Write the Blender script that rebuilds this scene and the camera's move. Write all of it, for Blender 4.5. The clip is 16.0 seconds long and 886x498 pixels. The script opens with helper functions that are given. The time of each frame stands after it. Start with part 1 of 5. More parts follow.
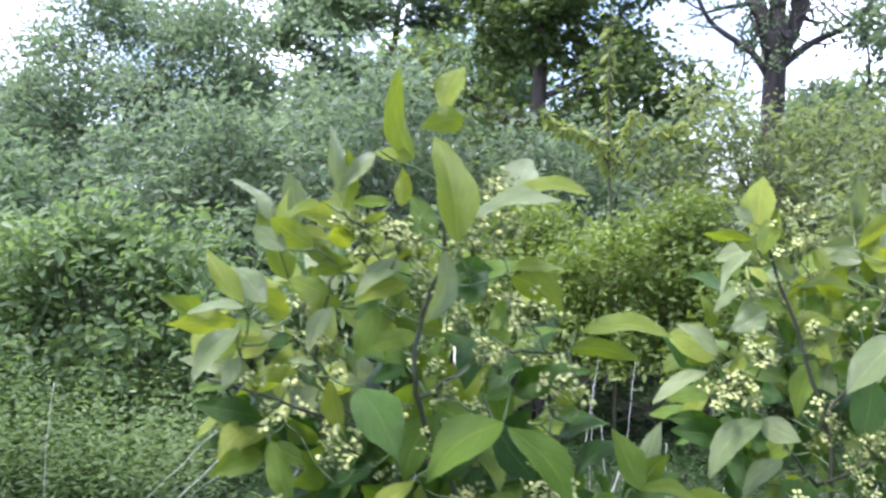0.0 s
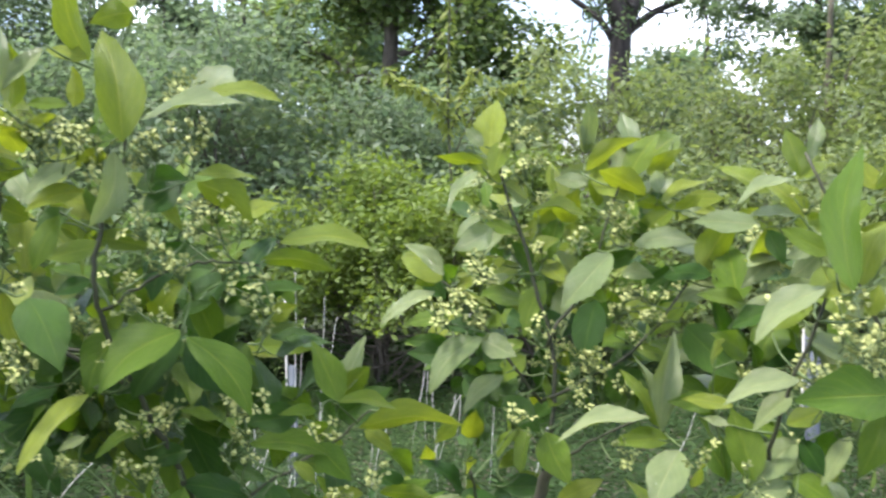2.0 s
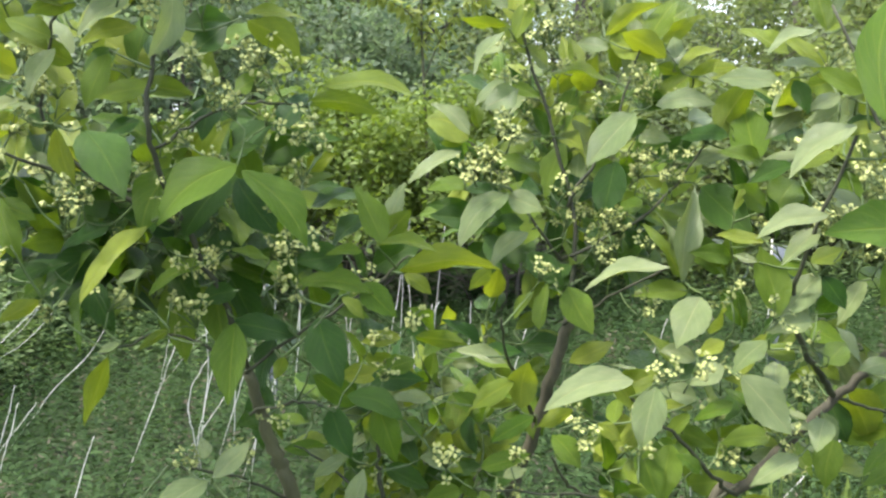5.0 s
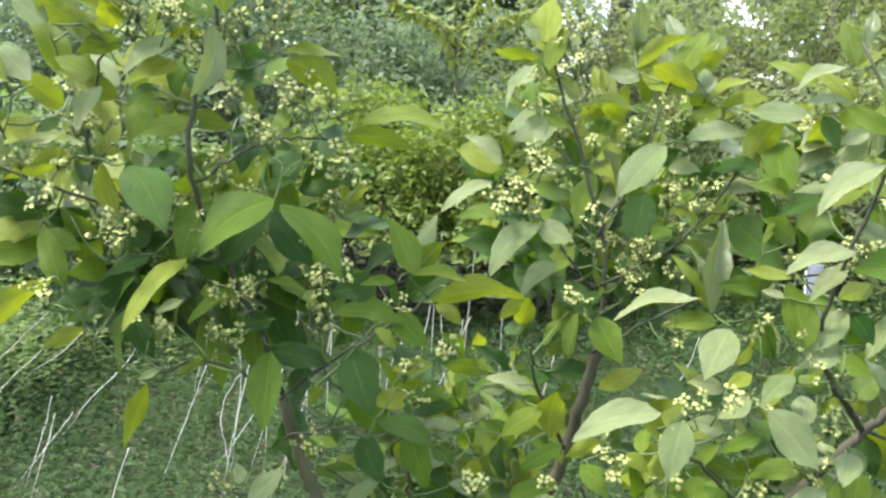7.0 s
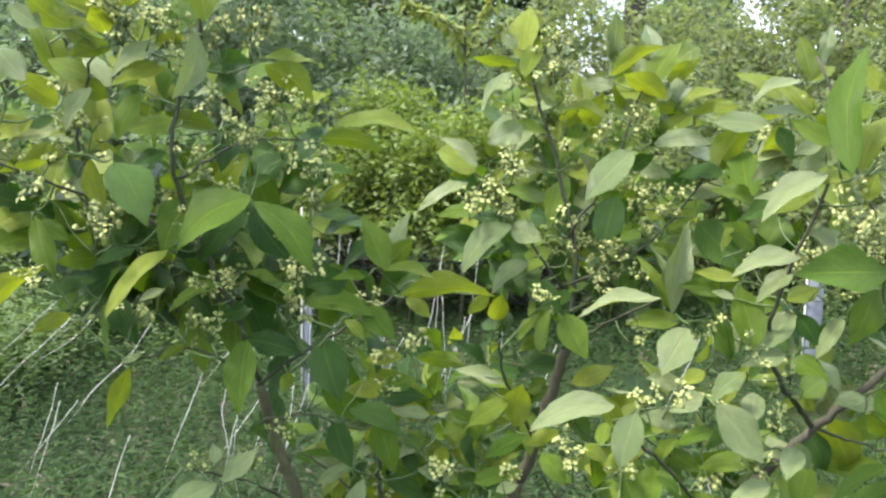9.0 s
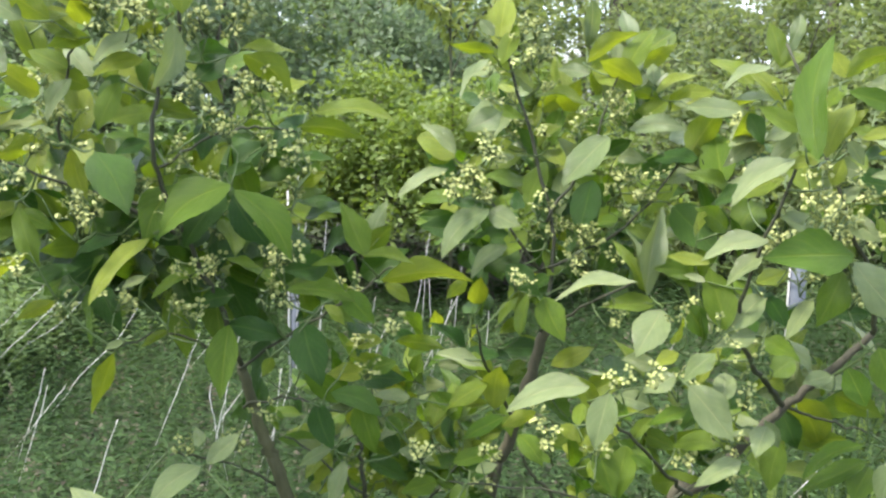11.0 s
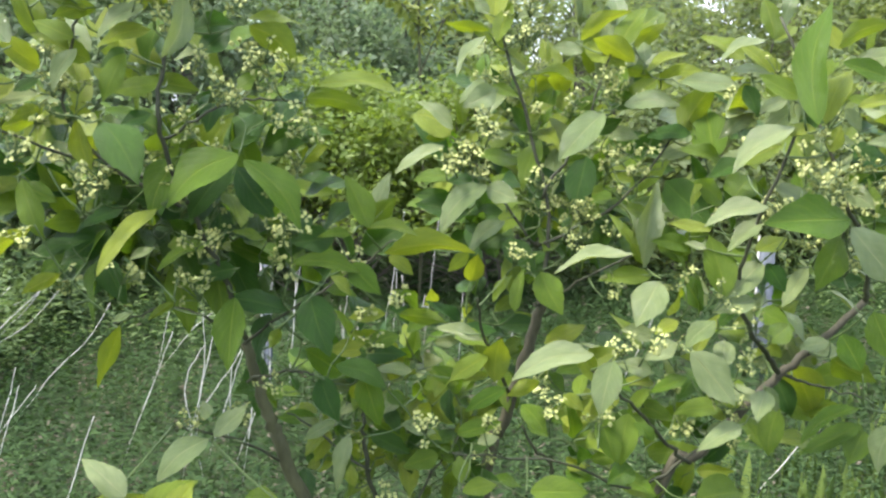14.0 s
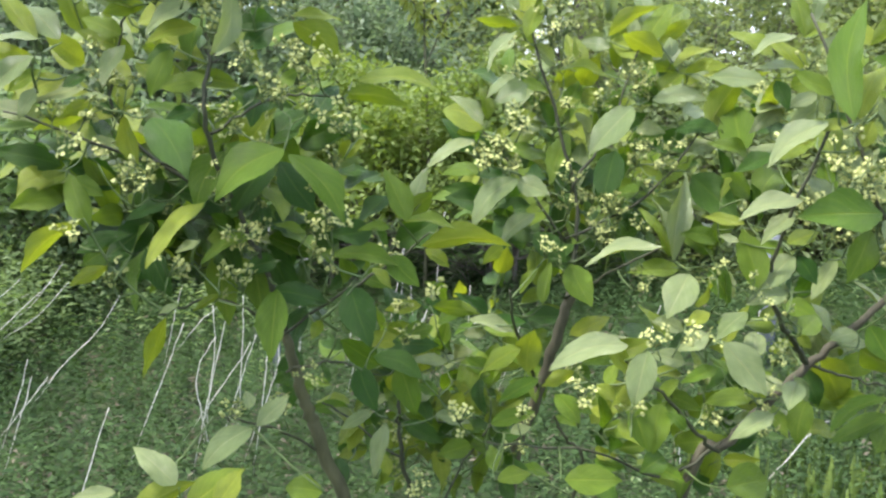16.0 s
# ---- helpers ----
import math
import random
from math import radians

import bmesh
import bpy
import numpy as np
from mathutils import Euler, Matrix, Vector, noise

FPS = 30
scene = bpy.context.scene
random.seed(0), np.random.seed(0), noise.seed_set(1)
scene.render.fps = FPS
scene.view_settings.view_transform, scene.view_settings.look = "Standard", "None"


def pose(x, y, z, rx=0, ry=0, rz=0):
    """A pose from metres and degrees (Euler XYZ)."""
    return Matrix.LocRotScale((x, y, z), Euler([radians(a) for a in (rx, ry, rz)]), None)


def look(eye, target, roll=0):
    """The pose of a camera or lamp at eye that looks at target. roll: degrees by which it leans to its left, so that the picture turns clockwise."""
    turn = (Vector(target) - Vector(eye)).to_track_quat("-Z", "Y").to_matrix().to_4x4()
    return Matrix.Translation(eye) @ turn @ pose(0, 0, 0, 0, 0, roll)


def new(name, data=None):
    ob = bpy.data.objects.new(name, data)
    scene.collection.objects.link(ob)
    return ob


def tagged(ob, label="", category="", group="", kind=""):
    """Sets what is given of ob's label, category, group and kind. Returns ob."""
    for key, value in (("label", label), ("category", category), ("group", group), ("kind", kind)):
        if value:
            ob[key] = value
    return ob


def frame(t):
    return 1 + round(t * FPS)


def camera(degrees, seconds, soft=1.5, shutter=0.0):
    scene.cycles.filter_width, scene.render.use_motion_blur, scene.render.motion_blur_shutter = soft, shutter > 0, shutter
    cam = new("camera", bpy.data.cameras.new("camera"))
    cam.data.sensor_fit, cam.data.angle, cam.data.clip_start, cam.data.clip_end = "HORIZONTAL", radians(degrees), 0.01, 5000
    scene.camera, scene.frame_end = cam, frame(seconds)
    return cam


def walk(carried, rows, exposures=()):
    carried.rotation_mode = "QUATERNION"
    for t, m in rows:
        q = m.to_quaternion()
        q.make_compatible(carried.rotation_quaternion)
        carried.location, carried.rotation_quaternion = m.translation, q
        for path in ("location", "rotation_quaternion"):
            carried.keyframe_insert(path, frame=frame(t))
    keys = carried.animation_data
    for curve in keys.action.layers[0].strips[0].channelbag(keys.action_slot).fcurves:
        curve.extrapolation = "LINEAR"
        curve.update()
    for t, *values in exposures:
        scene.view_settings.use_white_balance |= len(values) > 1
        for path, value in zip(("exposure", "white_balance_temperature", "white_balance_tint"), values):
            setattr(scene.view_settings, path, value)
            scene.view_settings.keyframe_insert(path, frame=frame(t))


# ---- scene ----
cam = camera(49.49, 16.0, soft=2.5, shutter=0.5)
walk(cam, [
    (0, look((-0.101, 0.087, 1.592), (-0.1008, 2.0865, 1.5395), -1.08)),
    (0.5, look((-0.051, 0.101, 1.572), (-0.0140, 2.0996, 1.4953), -1.25)),
    (1, look((-0.005, 0.103, 1.566), (0.1064, 2.0977, 1.4652), -0.72)),
    (1.5, look((0.021, 0.093, 1.561), (0.2181, 2.0793, 1.4351), -0.71)),
    (2, look((0.043, 0.090, 1.542), (0.3267, 2.0657, 1.4103), -0.70)),
    (2.5, look((0.054, 0.075, 1.532), (0.4271, 2.0339, 1.3806), -0.64)),
    (3, look((0.056, 0.065, 1.525), (0.5002, 2.0057, 1.3395), -0.48)),
    (3.5, look((0.049, 0.054, 1.511), (0.4880, 1.9935, 1.2947), -0.38)),
    (4, look((0.035, 0.054, 1.495), (0.4273, 2.0000, 1.2492), -0.33)),
    (4.5, look((0.005, 0.063, 1.475), (0.3748, 2.0107, 1.2118), -0.24)),
    (5, look((-0.032, 0.070, 1.473), (0.3243, 2.0171, 1.1862), -0.46)),
    (7.5, look((-0.034, 0.042, 1.496), (0.2436, 2.0057, 1.2398), 0.21)),
    (8, look((-0.020, 0.026, 1.496), (0.2483, 1.9911, 1.2418), 0.54)),
    (8.5, look((-0.010, 0.014, 1.497), (0.2598, 1.9789, 1.2381), 0.76)),
    (9, look((-0.000, -0.000, 1.500), (0.2672, 1.9641, 1.2337), 0.88)),
    (11.5, look((0.008, -0.021, 1.507), (0.3086, 1.9320, 1.2003), 0.58)),
    (12, look((0.004, -0.024, 1.492), (0.3143, 1.9284, 1.1920), 0.62)),
    (12.5, look((0.000, -0.024, 1.486), (0.3180, 1.9273, 1.1813), 0.68)),
    (13, look((-0.007, -0.024, 1.480), (0.3202, 1.9264, 1.1790), 0.63)),
    (13.5, look((-0.016, -0.020, 1.476), (0.3245, 1.9283, 1.1797), 0.57)),
    (14, look((-0.033, -0.024, 1.477), (0.3304, 1.9203, 1.1778), 0.34)),
    (14.5, look((-0.044, -0.027, 1.477), (0.3307, 1.9145, 1.1756), 0.27)),
    (15, look((-0.060, -0.028, 1.482), (0.3241, 1.9097, 1.1699), 0.22)),
    (15.5, look((-0.067, -0.030, 1.483), (0.3098, 1.9086, 1.1669), 0.29)),
    (16, look((-0.074, -0.034, 1.480), (0.2899, 1.9070, 1.1652), 0.34)),
], exposures=[(0, 1.58, 5700, 24), (1.0, 1.48, 6000, 18), (2.5, 1.47, 6350, 13), (5.0, 1.57, 6450, 11), (7.4, 1.74, 6400, 12), (8.0, 1.6, 6400, 12), (8.5, 1.56, 6400, 12), (9.2, 1.58, 6400, 12), (11.3, 1.57, 6400, 12), (16, 1.58, 6350, 12)])

# ---- world and sun ----
world = bpy.data.worlds.new("sky")
scene.world = world
world.use_nodes = True
wn = world.node_tree.nodes
wl = world.node_tree.links
sky = wn.new("ShaderNodeTexSky")
sky.sky_type = "NISHITA"
sky.sun_disc = False
sky.sun_elevation = radians(66)
sky.sun_rotation = radians(-97)
sky.air_density, sky.dust_density, sky.ozone_density = 1.0, 2.5, 1.0
cloud_co = wn.new("ShaderNodeTexCoord")
cloud_noise = wn.new("ShaderNodeTexNoise")
cloud_noise.inputs["Scale"].default_value = 4.0
cloud_noise.inputs["Detail"].default_value = 6.0
cloud_ramp = wn.new("ShaderNodeValToRGB")
cloud_ramp.color_ramp.elements[0].position = 0.44
cloud_ramp.color_ramp.elements[1].position = 0.62
cloud_mix = wn.new("ShaderNodeMixRGB")
cloud_mix.inputs[2].default_value = (8.6, 9.3, 10.4, 1)
wl.new(cloud_co.outputs["Generated"], cloud_noise.inputs["Vector"])
wl.new(cloud_noise.outputs["Fac"], cloud_ramp.inputs["Fac"])
wl.new(cloud_ramp.outputs["Color"], cloud_mix.inputs[0])
wl.new(sky.outputs["Color"], cloud_mix.inputs[1])
wl.new(cloud_mix.outputs["Color"], wn["Background"].inputs["Color"])
wn["Background"].inputs["Strength"].default_value = 0.14

sun_data = bpy.data.lights.new("sun", "SUN")
sun_data.energy = 3.0
sun_data.angle = radians(11)
sun_data.color = (1.0, 0.95, 0.86)
sun = new("sun", sun_data)
sun.matrix_world = look((-16.2, 0.0, 36.5), (0, 2, 0))

# ---- materials ----


def nodes_of(name):
    m = bpy.data.materials.new(name)
    m.use_nodes = True
    return m, m.node_tree.nodes, m.node_tree.links


def leaf_material(name, c1, c2, translucent=0.35, gloss=0.45, through_tint=1.5, per_object=False, veins=False, glow_tint=(1.15, 1.15, 0.42), sheen=0.42):
    """A leaf: two greens mixed leaf by leaf, blotches, some light let through."""
    m, n, l = nodes_of(name)
    bsdf = n["Principled BSDF"]
    bsdf.inputs["Roughness"].default_value = gloss
    bsdf.inputs["Specular IOR Level"].default_value = sheen if per_object else 0.3
    if per_object:
        rnd = n.new("ShaderNodeObjectInfo").outputs["Random"]
    else:
        rnd = n.new("ShaderNodeNewGeometry").outputs["Random Per Island"]
    mix = n.new("ShaderNodeMixRGB")
    mix.inputs[1].default_value = (*c1, 1)
    mix.inputs[2].default_value = (*c2, 1)
    l.new(rnd, mix.inputs[0])
    co = n.new("ShaderNodeTexCoord")
    noise_n = n.new("ShaderNodeTexNoise")
    noise_n.inputs["Scale"].default_value = 4.5 if per_object else 1.1
    noise_n.inputs["Detail"].default_value = 4.0
    l.new(co.outputs["Object"], noise_n.inputs["Vector"])
    ramp = n.new("ShaderNodeValToRGB")
    ramp.color_ramp.elements[0].position = 0.3
    ramp.color_ramp.elements[0].color = (0.62, 0.68, 0.6, 1)
    ramp.color_ramp.elements[1].position = 0.7
    ramp.color_ramp.elements[1].color = (1.25, 1.2, 1.15, 1)
    l.new(noise_n.outputs["Fac"], ramp.inputs["Fac"])
    mul = n.new("ShaderNodeMixRGB")
    mul.blend_type = "MULTIPLY"
    mul.inputs[0].default_value = 0.42 if per_object else 0.8
    l.new(mix.outputs["Color"], mul.inputs[1])
    l.new(ramp.outputs["Color"], mul.inputs[2])
    color = mul.outputs["Color"]
    if veins:
        # UV: u across the blade from the midrib, v along it
        sep = n.new("ShaderNodeSeparateXYZ")
        l.new(co.outputs["UV"], sep.inputs[0])
        au = n.new("ShaderNodeMath")
        au.operation = "ABSOLUTE"
        l.new(sep.outputs["X"], au.inputs[0])
        side = n.new("ShaderNodeMath")
        side.operation = "MULTIPLY_ADD"
        side.inputs[1].default_value = -0.42
        l.new(au.outputs[0], side.inputs[0])
        l.new(sep.outputs["Y"], side.inputs[2])
        wave = n.new("ShaderNodeMath")
        wave.operation = "MULTIPLY"
        wave.inputs[1].default_value = 44.0
        l.new(side.outputs[0], wave.inputs[0])
        sine = n.new("ShaderNodeMath")
        sine.operation = "SINE"
        l.new(wave.outputs[0], sine.inputs[0])
        lateral = n.new("ShaderNodeMapRange")
        lateral.inputs["From Min"].default_value = 0.82
        lateral.inputs["From Max"].default_value = 1.0
        lateral.inputs["To Max"].default_value = 0.35
        l.new(sine.outputs[0], lateral.inputs["Value"])
        rib = n.new("ShaderNodeMapRange")
        rib.inputs["From Min"].default_value = 0.07
        rib.inputs["From Max"].default_value = 0.015
        l.new(au.outputs[0], rib.inputs["Value"])
        vein = n.new("ShaderNodeMath")
        vein.operation = "MAXIMUM"
        l.new(rib.outputs[0], vein.inputs[0])
        l.new(lateral.outputs[0], vein.inputs[1])
        pale = n.new("ShaderNodeMixRGB")
        pale.inputs[2].default_value = (c2[0] * 1.5 + 0.06, c2[1] * 1.25 + 0.06, c2[2] * 1.4 + 0.02, 1)
        fac = n.new("ShaderNodeMath")
        fac.operation = "MULTIPLY"
        fac.inputs[1].default_value = 0.32
        l.new(vein.outputs[0], fac.inputs[0])
        l.new(fac.outputs[0], pale.inputs[0])
        l.new(color, pale.inputs[1])
        color = pale.outputs["Color"]
        fine = n.new("ShaderNodeTexNoise")
        fine.inputs["Scale"].default_value = 160.0
        l.new(co.outputs["Object"], fine.inputs["Vector"])
        relief = n.new("ShaderNodeMath")
        relief.operation = "MULTIPLY_ADD"
        relief.inputs[1].default_value = -1.2
        l.new(vein.outputs[0], relief.inputs[0])
        l.new(fine.outputs["Fac"], relief.inputs[2])
        bump = n.new("ShaderNodeBump")
        bump.inputs["Strength"].default_value = 0.55
        bump.inputs["Distance"].default_value = 0.002
        l.new(relief.outputs[0], bump.inputs["Height"])
        l.new(bump.outputs["Normal"], bsdf.inputs["Normal"])
    l.new(color, bsdf.inputs["Base Color"])
    glow = n.new("ShaderNodeBsdfTranslucent")
    tint = n.new("ShaderNodeMixRGB")
    tint.blend_type = "MULTIPLY"
    tint.inputs[0].default_value = 1.0
    tint.inputs[2].default_value = (*(through_tint * c for c in glow_tint), 1)
    l.new(color, tint.inputs[1])
    l.new(tint.outputs["Color"], glow.inputs["Color"])
    blend = n.new("ShaderNodeMixShader")
    blend.inputs[0].default_value = translucent
    l.new(bsdf.outputs[0], blend.inputs[1])
    l.new(glow.outputs[0], blend.inputs[2])
    l.new(blend.outputs[0], n["Material Output"].inputs["Surface"])
    return m


def rough_material(name, c1, c2, scale=30.0, roughness=0.85, bump=0.5, distance=0.004, stretch=(1, 1, 1)):
    """Bark, soil, dry stalks: two colours by noise at two scales, with relief."""
    m, n, l = nodes_of(name)
    bsdf = n["Principled BSDF"]
    bsdf.inputs["Roughness"].default_value = roughness
    co = n.new("ShaderNodeTexCoord")
    mp = n.new("ShaderNodeMapping")
    mp.inputs["Scale"].default_value = stretch
    l.new(co.outputs["Object"], mp.inputs["Vector"])
    a = n.new("ShaderNodeTexNoise")
    a.inputs["Scale"].default_value = scale
    a.inputs["Detail"].default_value = 8.0
    a.inputs["Roughness"].default_value = 0.65
    b = n.new("ShaderNodeTexNoise")
    b.inputs["Scale"].default_value = scale * 0.12
    b.inputs["Detail"].default_value = 3.0
    l.new(mp.outputs[0], a.inputs["Vector"])
    l.new(mp.outputs[0], b.inputs["Vector"])
    avg = n.new("ShaderNodeMath")
    avg.operation = "MULTIPLY_ADD"
    avg.inputs[1].default_value = 0.6
    half = n.new("ShaderNodeMath")
    half.operation = "MULTIPLY"
    half.inputs[1].default_value = 0.4
    l.new(b.outputs["Fac"], half.inputs[0])
    l.new(a.outputs["Fac"], avg.inputs[0])
    l.new(half.outputs[0], avg.inputs[2])
    ramp = n.new("ShaderNodeValToRGB")
    ramp.color_ramp.elements[0].position = 0.36
    ramp.color_ramp.elements[0].color = (*c1, 1)
    ramp.color_ramp.elements[1].position = 0.64
    ramp.color_ramp.elements[1].color = (*c2, 1)
    l.new(avg.outputs[0], ramp.inputs["Fac"])
    l.new(ramp.outputs["Color"], bsdf.inputs["Base Color"])
    bp = n.new("ShaderNodeBump")
    bp.inputs["Strength"].default_value = bump
    bp.inputs["Distance"].default_value = distance
    l.new(a.outputs["Fac"], bp.inputs["Height"])
    l.new(bp.outputs["Normal"], bsdf.inputs["Normal"])
    return m


M_SOIL = rough_material("mossy_soil", (0.022, 0.034, 0.013), (0.055, 0.075, 0.028), 14, 0.95, 0.9, 0.02)
M_BARK = rough_material("grey_brown_bark", (0.045, 0.036, 0.03), (0.14, 0.12, 0.10), 18, 0.9, 0.9, 0.02, (1, 1, 0.25))
M_BARK_DARK = rough_material("dark_bark", (0.04, 0.033, 0.032), (0.115, 0.095, 0.092), 14, 0.9, 0.9, 0.02, (1, 1, 0.25))
M_STEM = rough_material("green_brown_stem", (0.045, 0.046, 0.02), (0.105, 0.102, 0.046), 90, 0.75, 0.6, 0.001, (1, 1, 0.3))
M_STEM_PALE = rough_material("grey_brown_stem", (0.038, 0.034, 0.02), (0.115, 0.104, 0.066), 90, 0.8, 0.6, 0.001, (1, 1, 0.3))
M_TWIG = rough_material("dark_twig", (0.02, 0.024, 0.01), (0.06, 0.062, 0.03), 120, 0.7, 0.4, 0.001)
M_SHOOT = rough_material("green_shoot", (0.05, 0.085, 0.02), (0.11, 0.16, 0.045), 90, 0.55, 0.2, 0.001)
M_STALK = rough_material("bleached_dry_stalk", (0.40, 0.385, 0.34), (0.68, 0.66, 0.60), 60, 0.8, 0.4, 0.001, (1, 1, 0.2))
M_FLOWER = rough_material("cream_green_petals", (0.27, 0.305, 0.08), (0.45, 0.465, 0.175), 250, 0.6, 0.1, 0.0005)

M_LEAF_YOUNG = leaf_material("young_spindle_leaf", (0.125, 0.19, 0.016), (0.235, 0.29, 0.035), 0.38, 0.32, 1.15, True, True, glow_tint=(1.12, 1.1, 0.35))
M_LEAF_MID = leaf_material("spindle_leaf", (0.068, 0.14, 0.011), (0.145, 0.215, 0.025), 0.34, 0.32, 1.35, True, True, glow_tint=(1.12, 1.12, 0.35), sheen=0.32)
# older leaves; shade inside the shrubs is also put into this dark green
M_LEAF_OLD_SHADED = leaf_material("old_shaded_spindle_leaf", (0.021, 0.068, 0.007), (0.052, 0.112, 0.013), 0.28, 0.34, 1.4, True, True, sheen=0.32)
# upturned blades: whitish sky sheen put into a pale base colour
M_LEAF_SHEEN = leaf_material("sheen_spindle_leaf", (0.15, 0.208, 0.072), (0.245, 0.298, 0.13), 0.28, 0.24, 1.0, True, True, sheen=0.7)
M_HERB = leaf_material("herb_leaf", (0.023, 0.053, 0.016), (0.058, 0.103, 0.033), 0.3, 0.85, 1.3, glow_tint=(1.05, 1.1, 0.6))
M_LITTER = leaf_material("dry_brown_leaf", (0.07, 0.06, 0.042), (0.16, 0.14, 0.105), 0.2, 0.8, 1.0, glow_tint=(1.1, 1.0, 0.8))
M_GRASS = leaf_material("grass_blade", (0.10, 0.17, 0.035), (0.20, 0.27, 0.08), 0.35, 0.5, 1.3)
M_BUSH_YELLOW = leaf_material("yellow_green_leaf", (0.11, 0.168, 0.036), (0.192, 0.255, 0.068), 0.38, 0.5, 1.4)
M_SAPLING = leaf_material("pale_yellow_green_leaf", (0.16, 0.205, 0.04), (0.25, 0.29, 0.075), 0.42, 0.5, 1.3)
M_BUSH_GREEN = leaf_material("fresh_green_leaf", (0.108, 0.168, 0.07), (0.185, 0.254, 0.114), 0.45, 0.5, 1.4, glow_tint=(1.04, 1.1, 0.65))
# distance haze put into the colour: a greyer, bluer green
M_HAZY_GREY = leaf_material("hazy_grey_green_leaf", (0.115, 0.165, 0.10), (0.195, 0.25, 0.165), 0.48, 0.55, 1.4, glow_tint=(1.05, 1.12, 0.8))
M_BUSH_WARM = leaf_material("olive_grey_leaf", (0.12, 0.165, 0.07), (0.21, 0.255, 0.125), 0.48, 0.55, 1.4, glow_tint=(1.12, 1.12, 0.6))
M_TREE_DARK = leaf_material("dark_tree_leaf", (0.065, 0.105, 0.038), (0.14, 0.185, 0.075), 0.48, 0.5, 1.6, glow_tint=(1.1, 1.12, 0.6))
# far foliage, its green lightened and blued to carry the haze
M_TREE_HAZY = leaf_material("tree_leaf", (0.09, 0.14, 0.075), (0.165, 0.225, 0.138), 0.48, 0.5, 1.5, glow_tint=(1.05, 1.12, 0.75))

# ---- mesh helpers ----


def mesh_from(name, verts, faces, material, smooth=False):
    me = bpy.data.meshes.new(name)
    me.from_pydata(verts, [], faces)
    me.materials.append(material)
    if smooth:
        me.polygons.foreach_set("use_smooth", [True] * len(me.polygons))
    me.update()
    return me


def part_mesh(name, me, parent, label=""):
    ob = new(name, me)
    ob.parent = parent
    if label:
        ob["label"] = label
    return ob


def thing(name, place, label, category, group="", kind=""):
    """An empty at the base of a thing, which parents its parts."""
    ob = new(name)
    ob.empty_display_size = 0.05
    ob.location = place
    return tagged(ob, label, category, group, kind)


def curve_points(points, steps):
    """A smooth line through the points (Catmull-Rom), as an array."""
    p = np.array(points, float)
    if len(p) < 3:
        return np.array([p[0] + (p[-1] - p[0]) * k / steps for k in range(steps + 1)])
    q = np.vstack([2 * p[0] - p[1], p, 2 * p[-1] - p[-2]])
    out = []
    for i in range(1, len(q) - 2):
        for k in range(steps):
            t = k / steps
            out.append(0.5 * (2 * q[i] + (q[i + 1] - q[i - 1]) * t + (2 * q[i - 1] - 5 * q[i] + 4 * q[i + 1] - q[i + 2]) * t * t
                              + (3 * q[i] - q[i - 1] - 3 * q[i + 1] + q[i + 2]) * t ** 3))
    out.append(p[-1])
    return np.array(out)


def add_tube(verts, faces, line, radii, sides=7):
    """A tapered tube along a line, with closed ends, added to verts and faces."""
    line = np.asarray(line, float)
    n = len(line)
    base = len(verts)
    side = np.array((1.0, 0.0, 0.0))
    for i in range(n):
        d = line[min(i + 1, n - 1)] - line[max(i - 1, 0)]
        d = d / (np.linalg.norm(d) + 1e-9)
        if abs(d @ side) > 0.9:
            side = np.array((0.0, 1.0, 0.0)) if abs(d[1]) < 0.9 else np.array((0.0, 0.0, 1.0))
        u = side - d * (d @ side)
        u /= np.linalg.norm(u)
        w = np.cross(d, u)
        side = u
        for k in range(sides):
            a = 2 * math.pi * k / sides
            verts.append(tuple(line[i] + radii[i] * (math.cos(a) * u + math.sin(a) * w)))
    for i in range(n - 1):
        for k in range(sides):
            a, b = base + i * sides + k, base + i * sides + (k + 1) % sides
            faces.append((a, b, b + sides, a + sides))
    faces.append(tuple(base + k for k in reversed(range(sides))))
    faces.append(tuple(base + (n - 1) * sides + k for k in range(sides)))


def unit(v):
    return v / (np.linalg.norm(v, axis=-1, keepdims=True) + 1e-9)


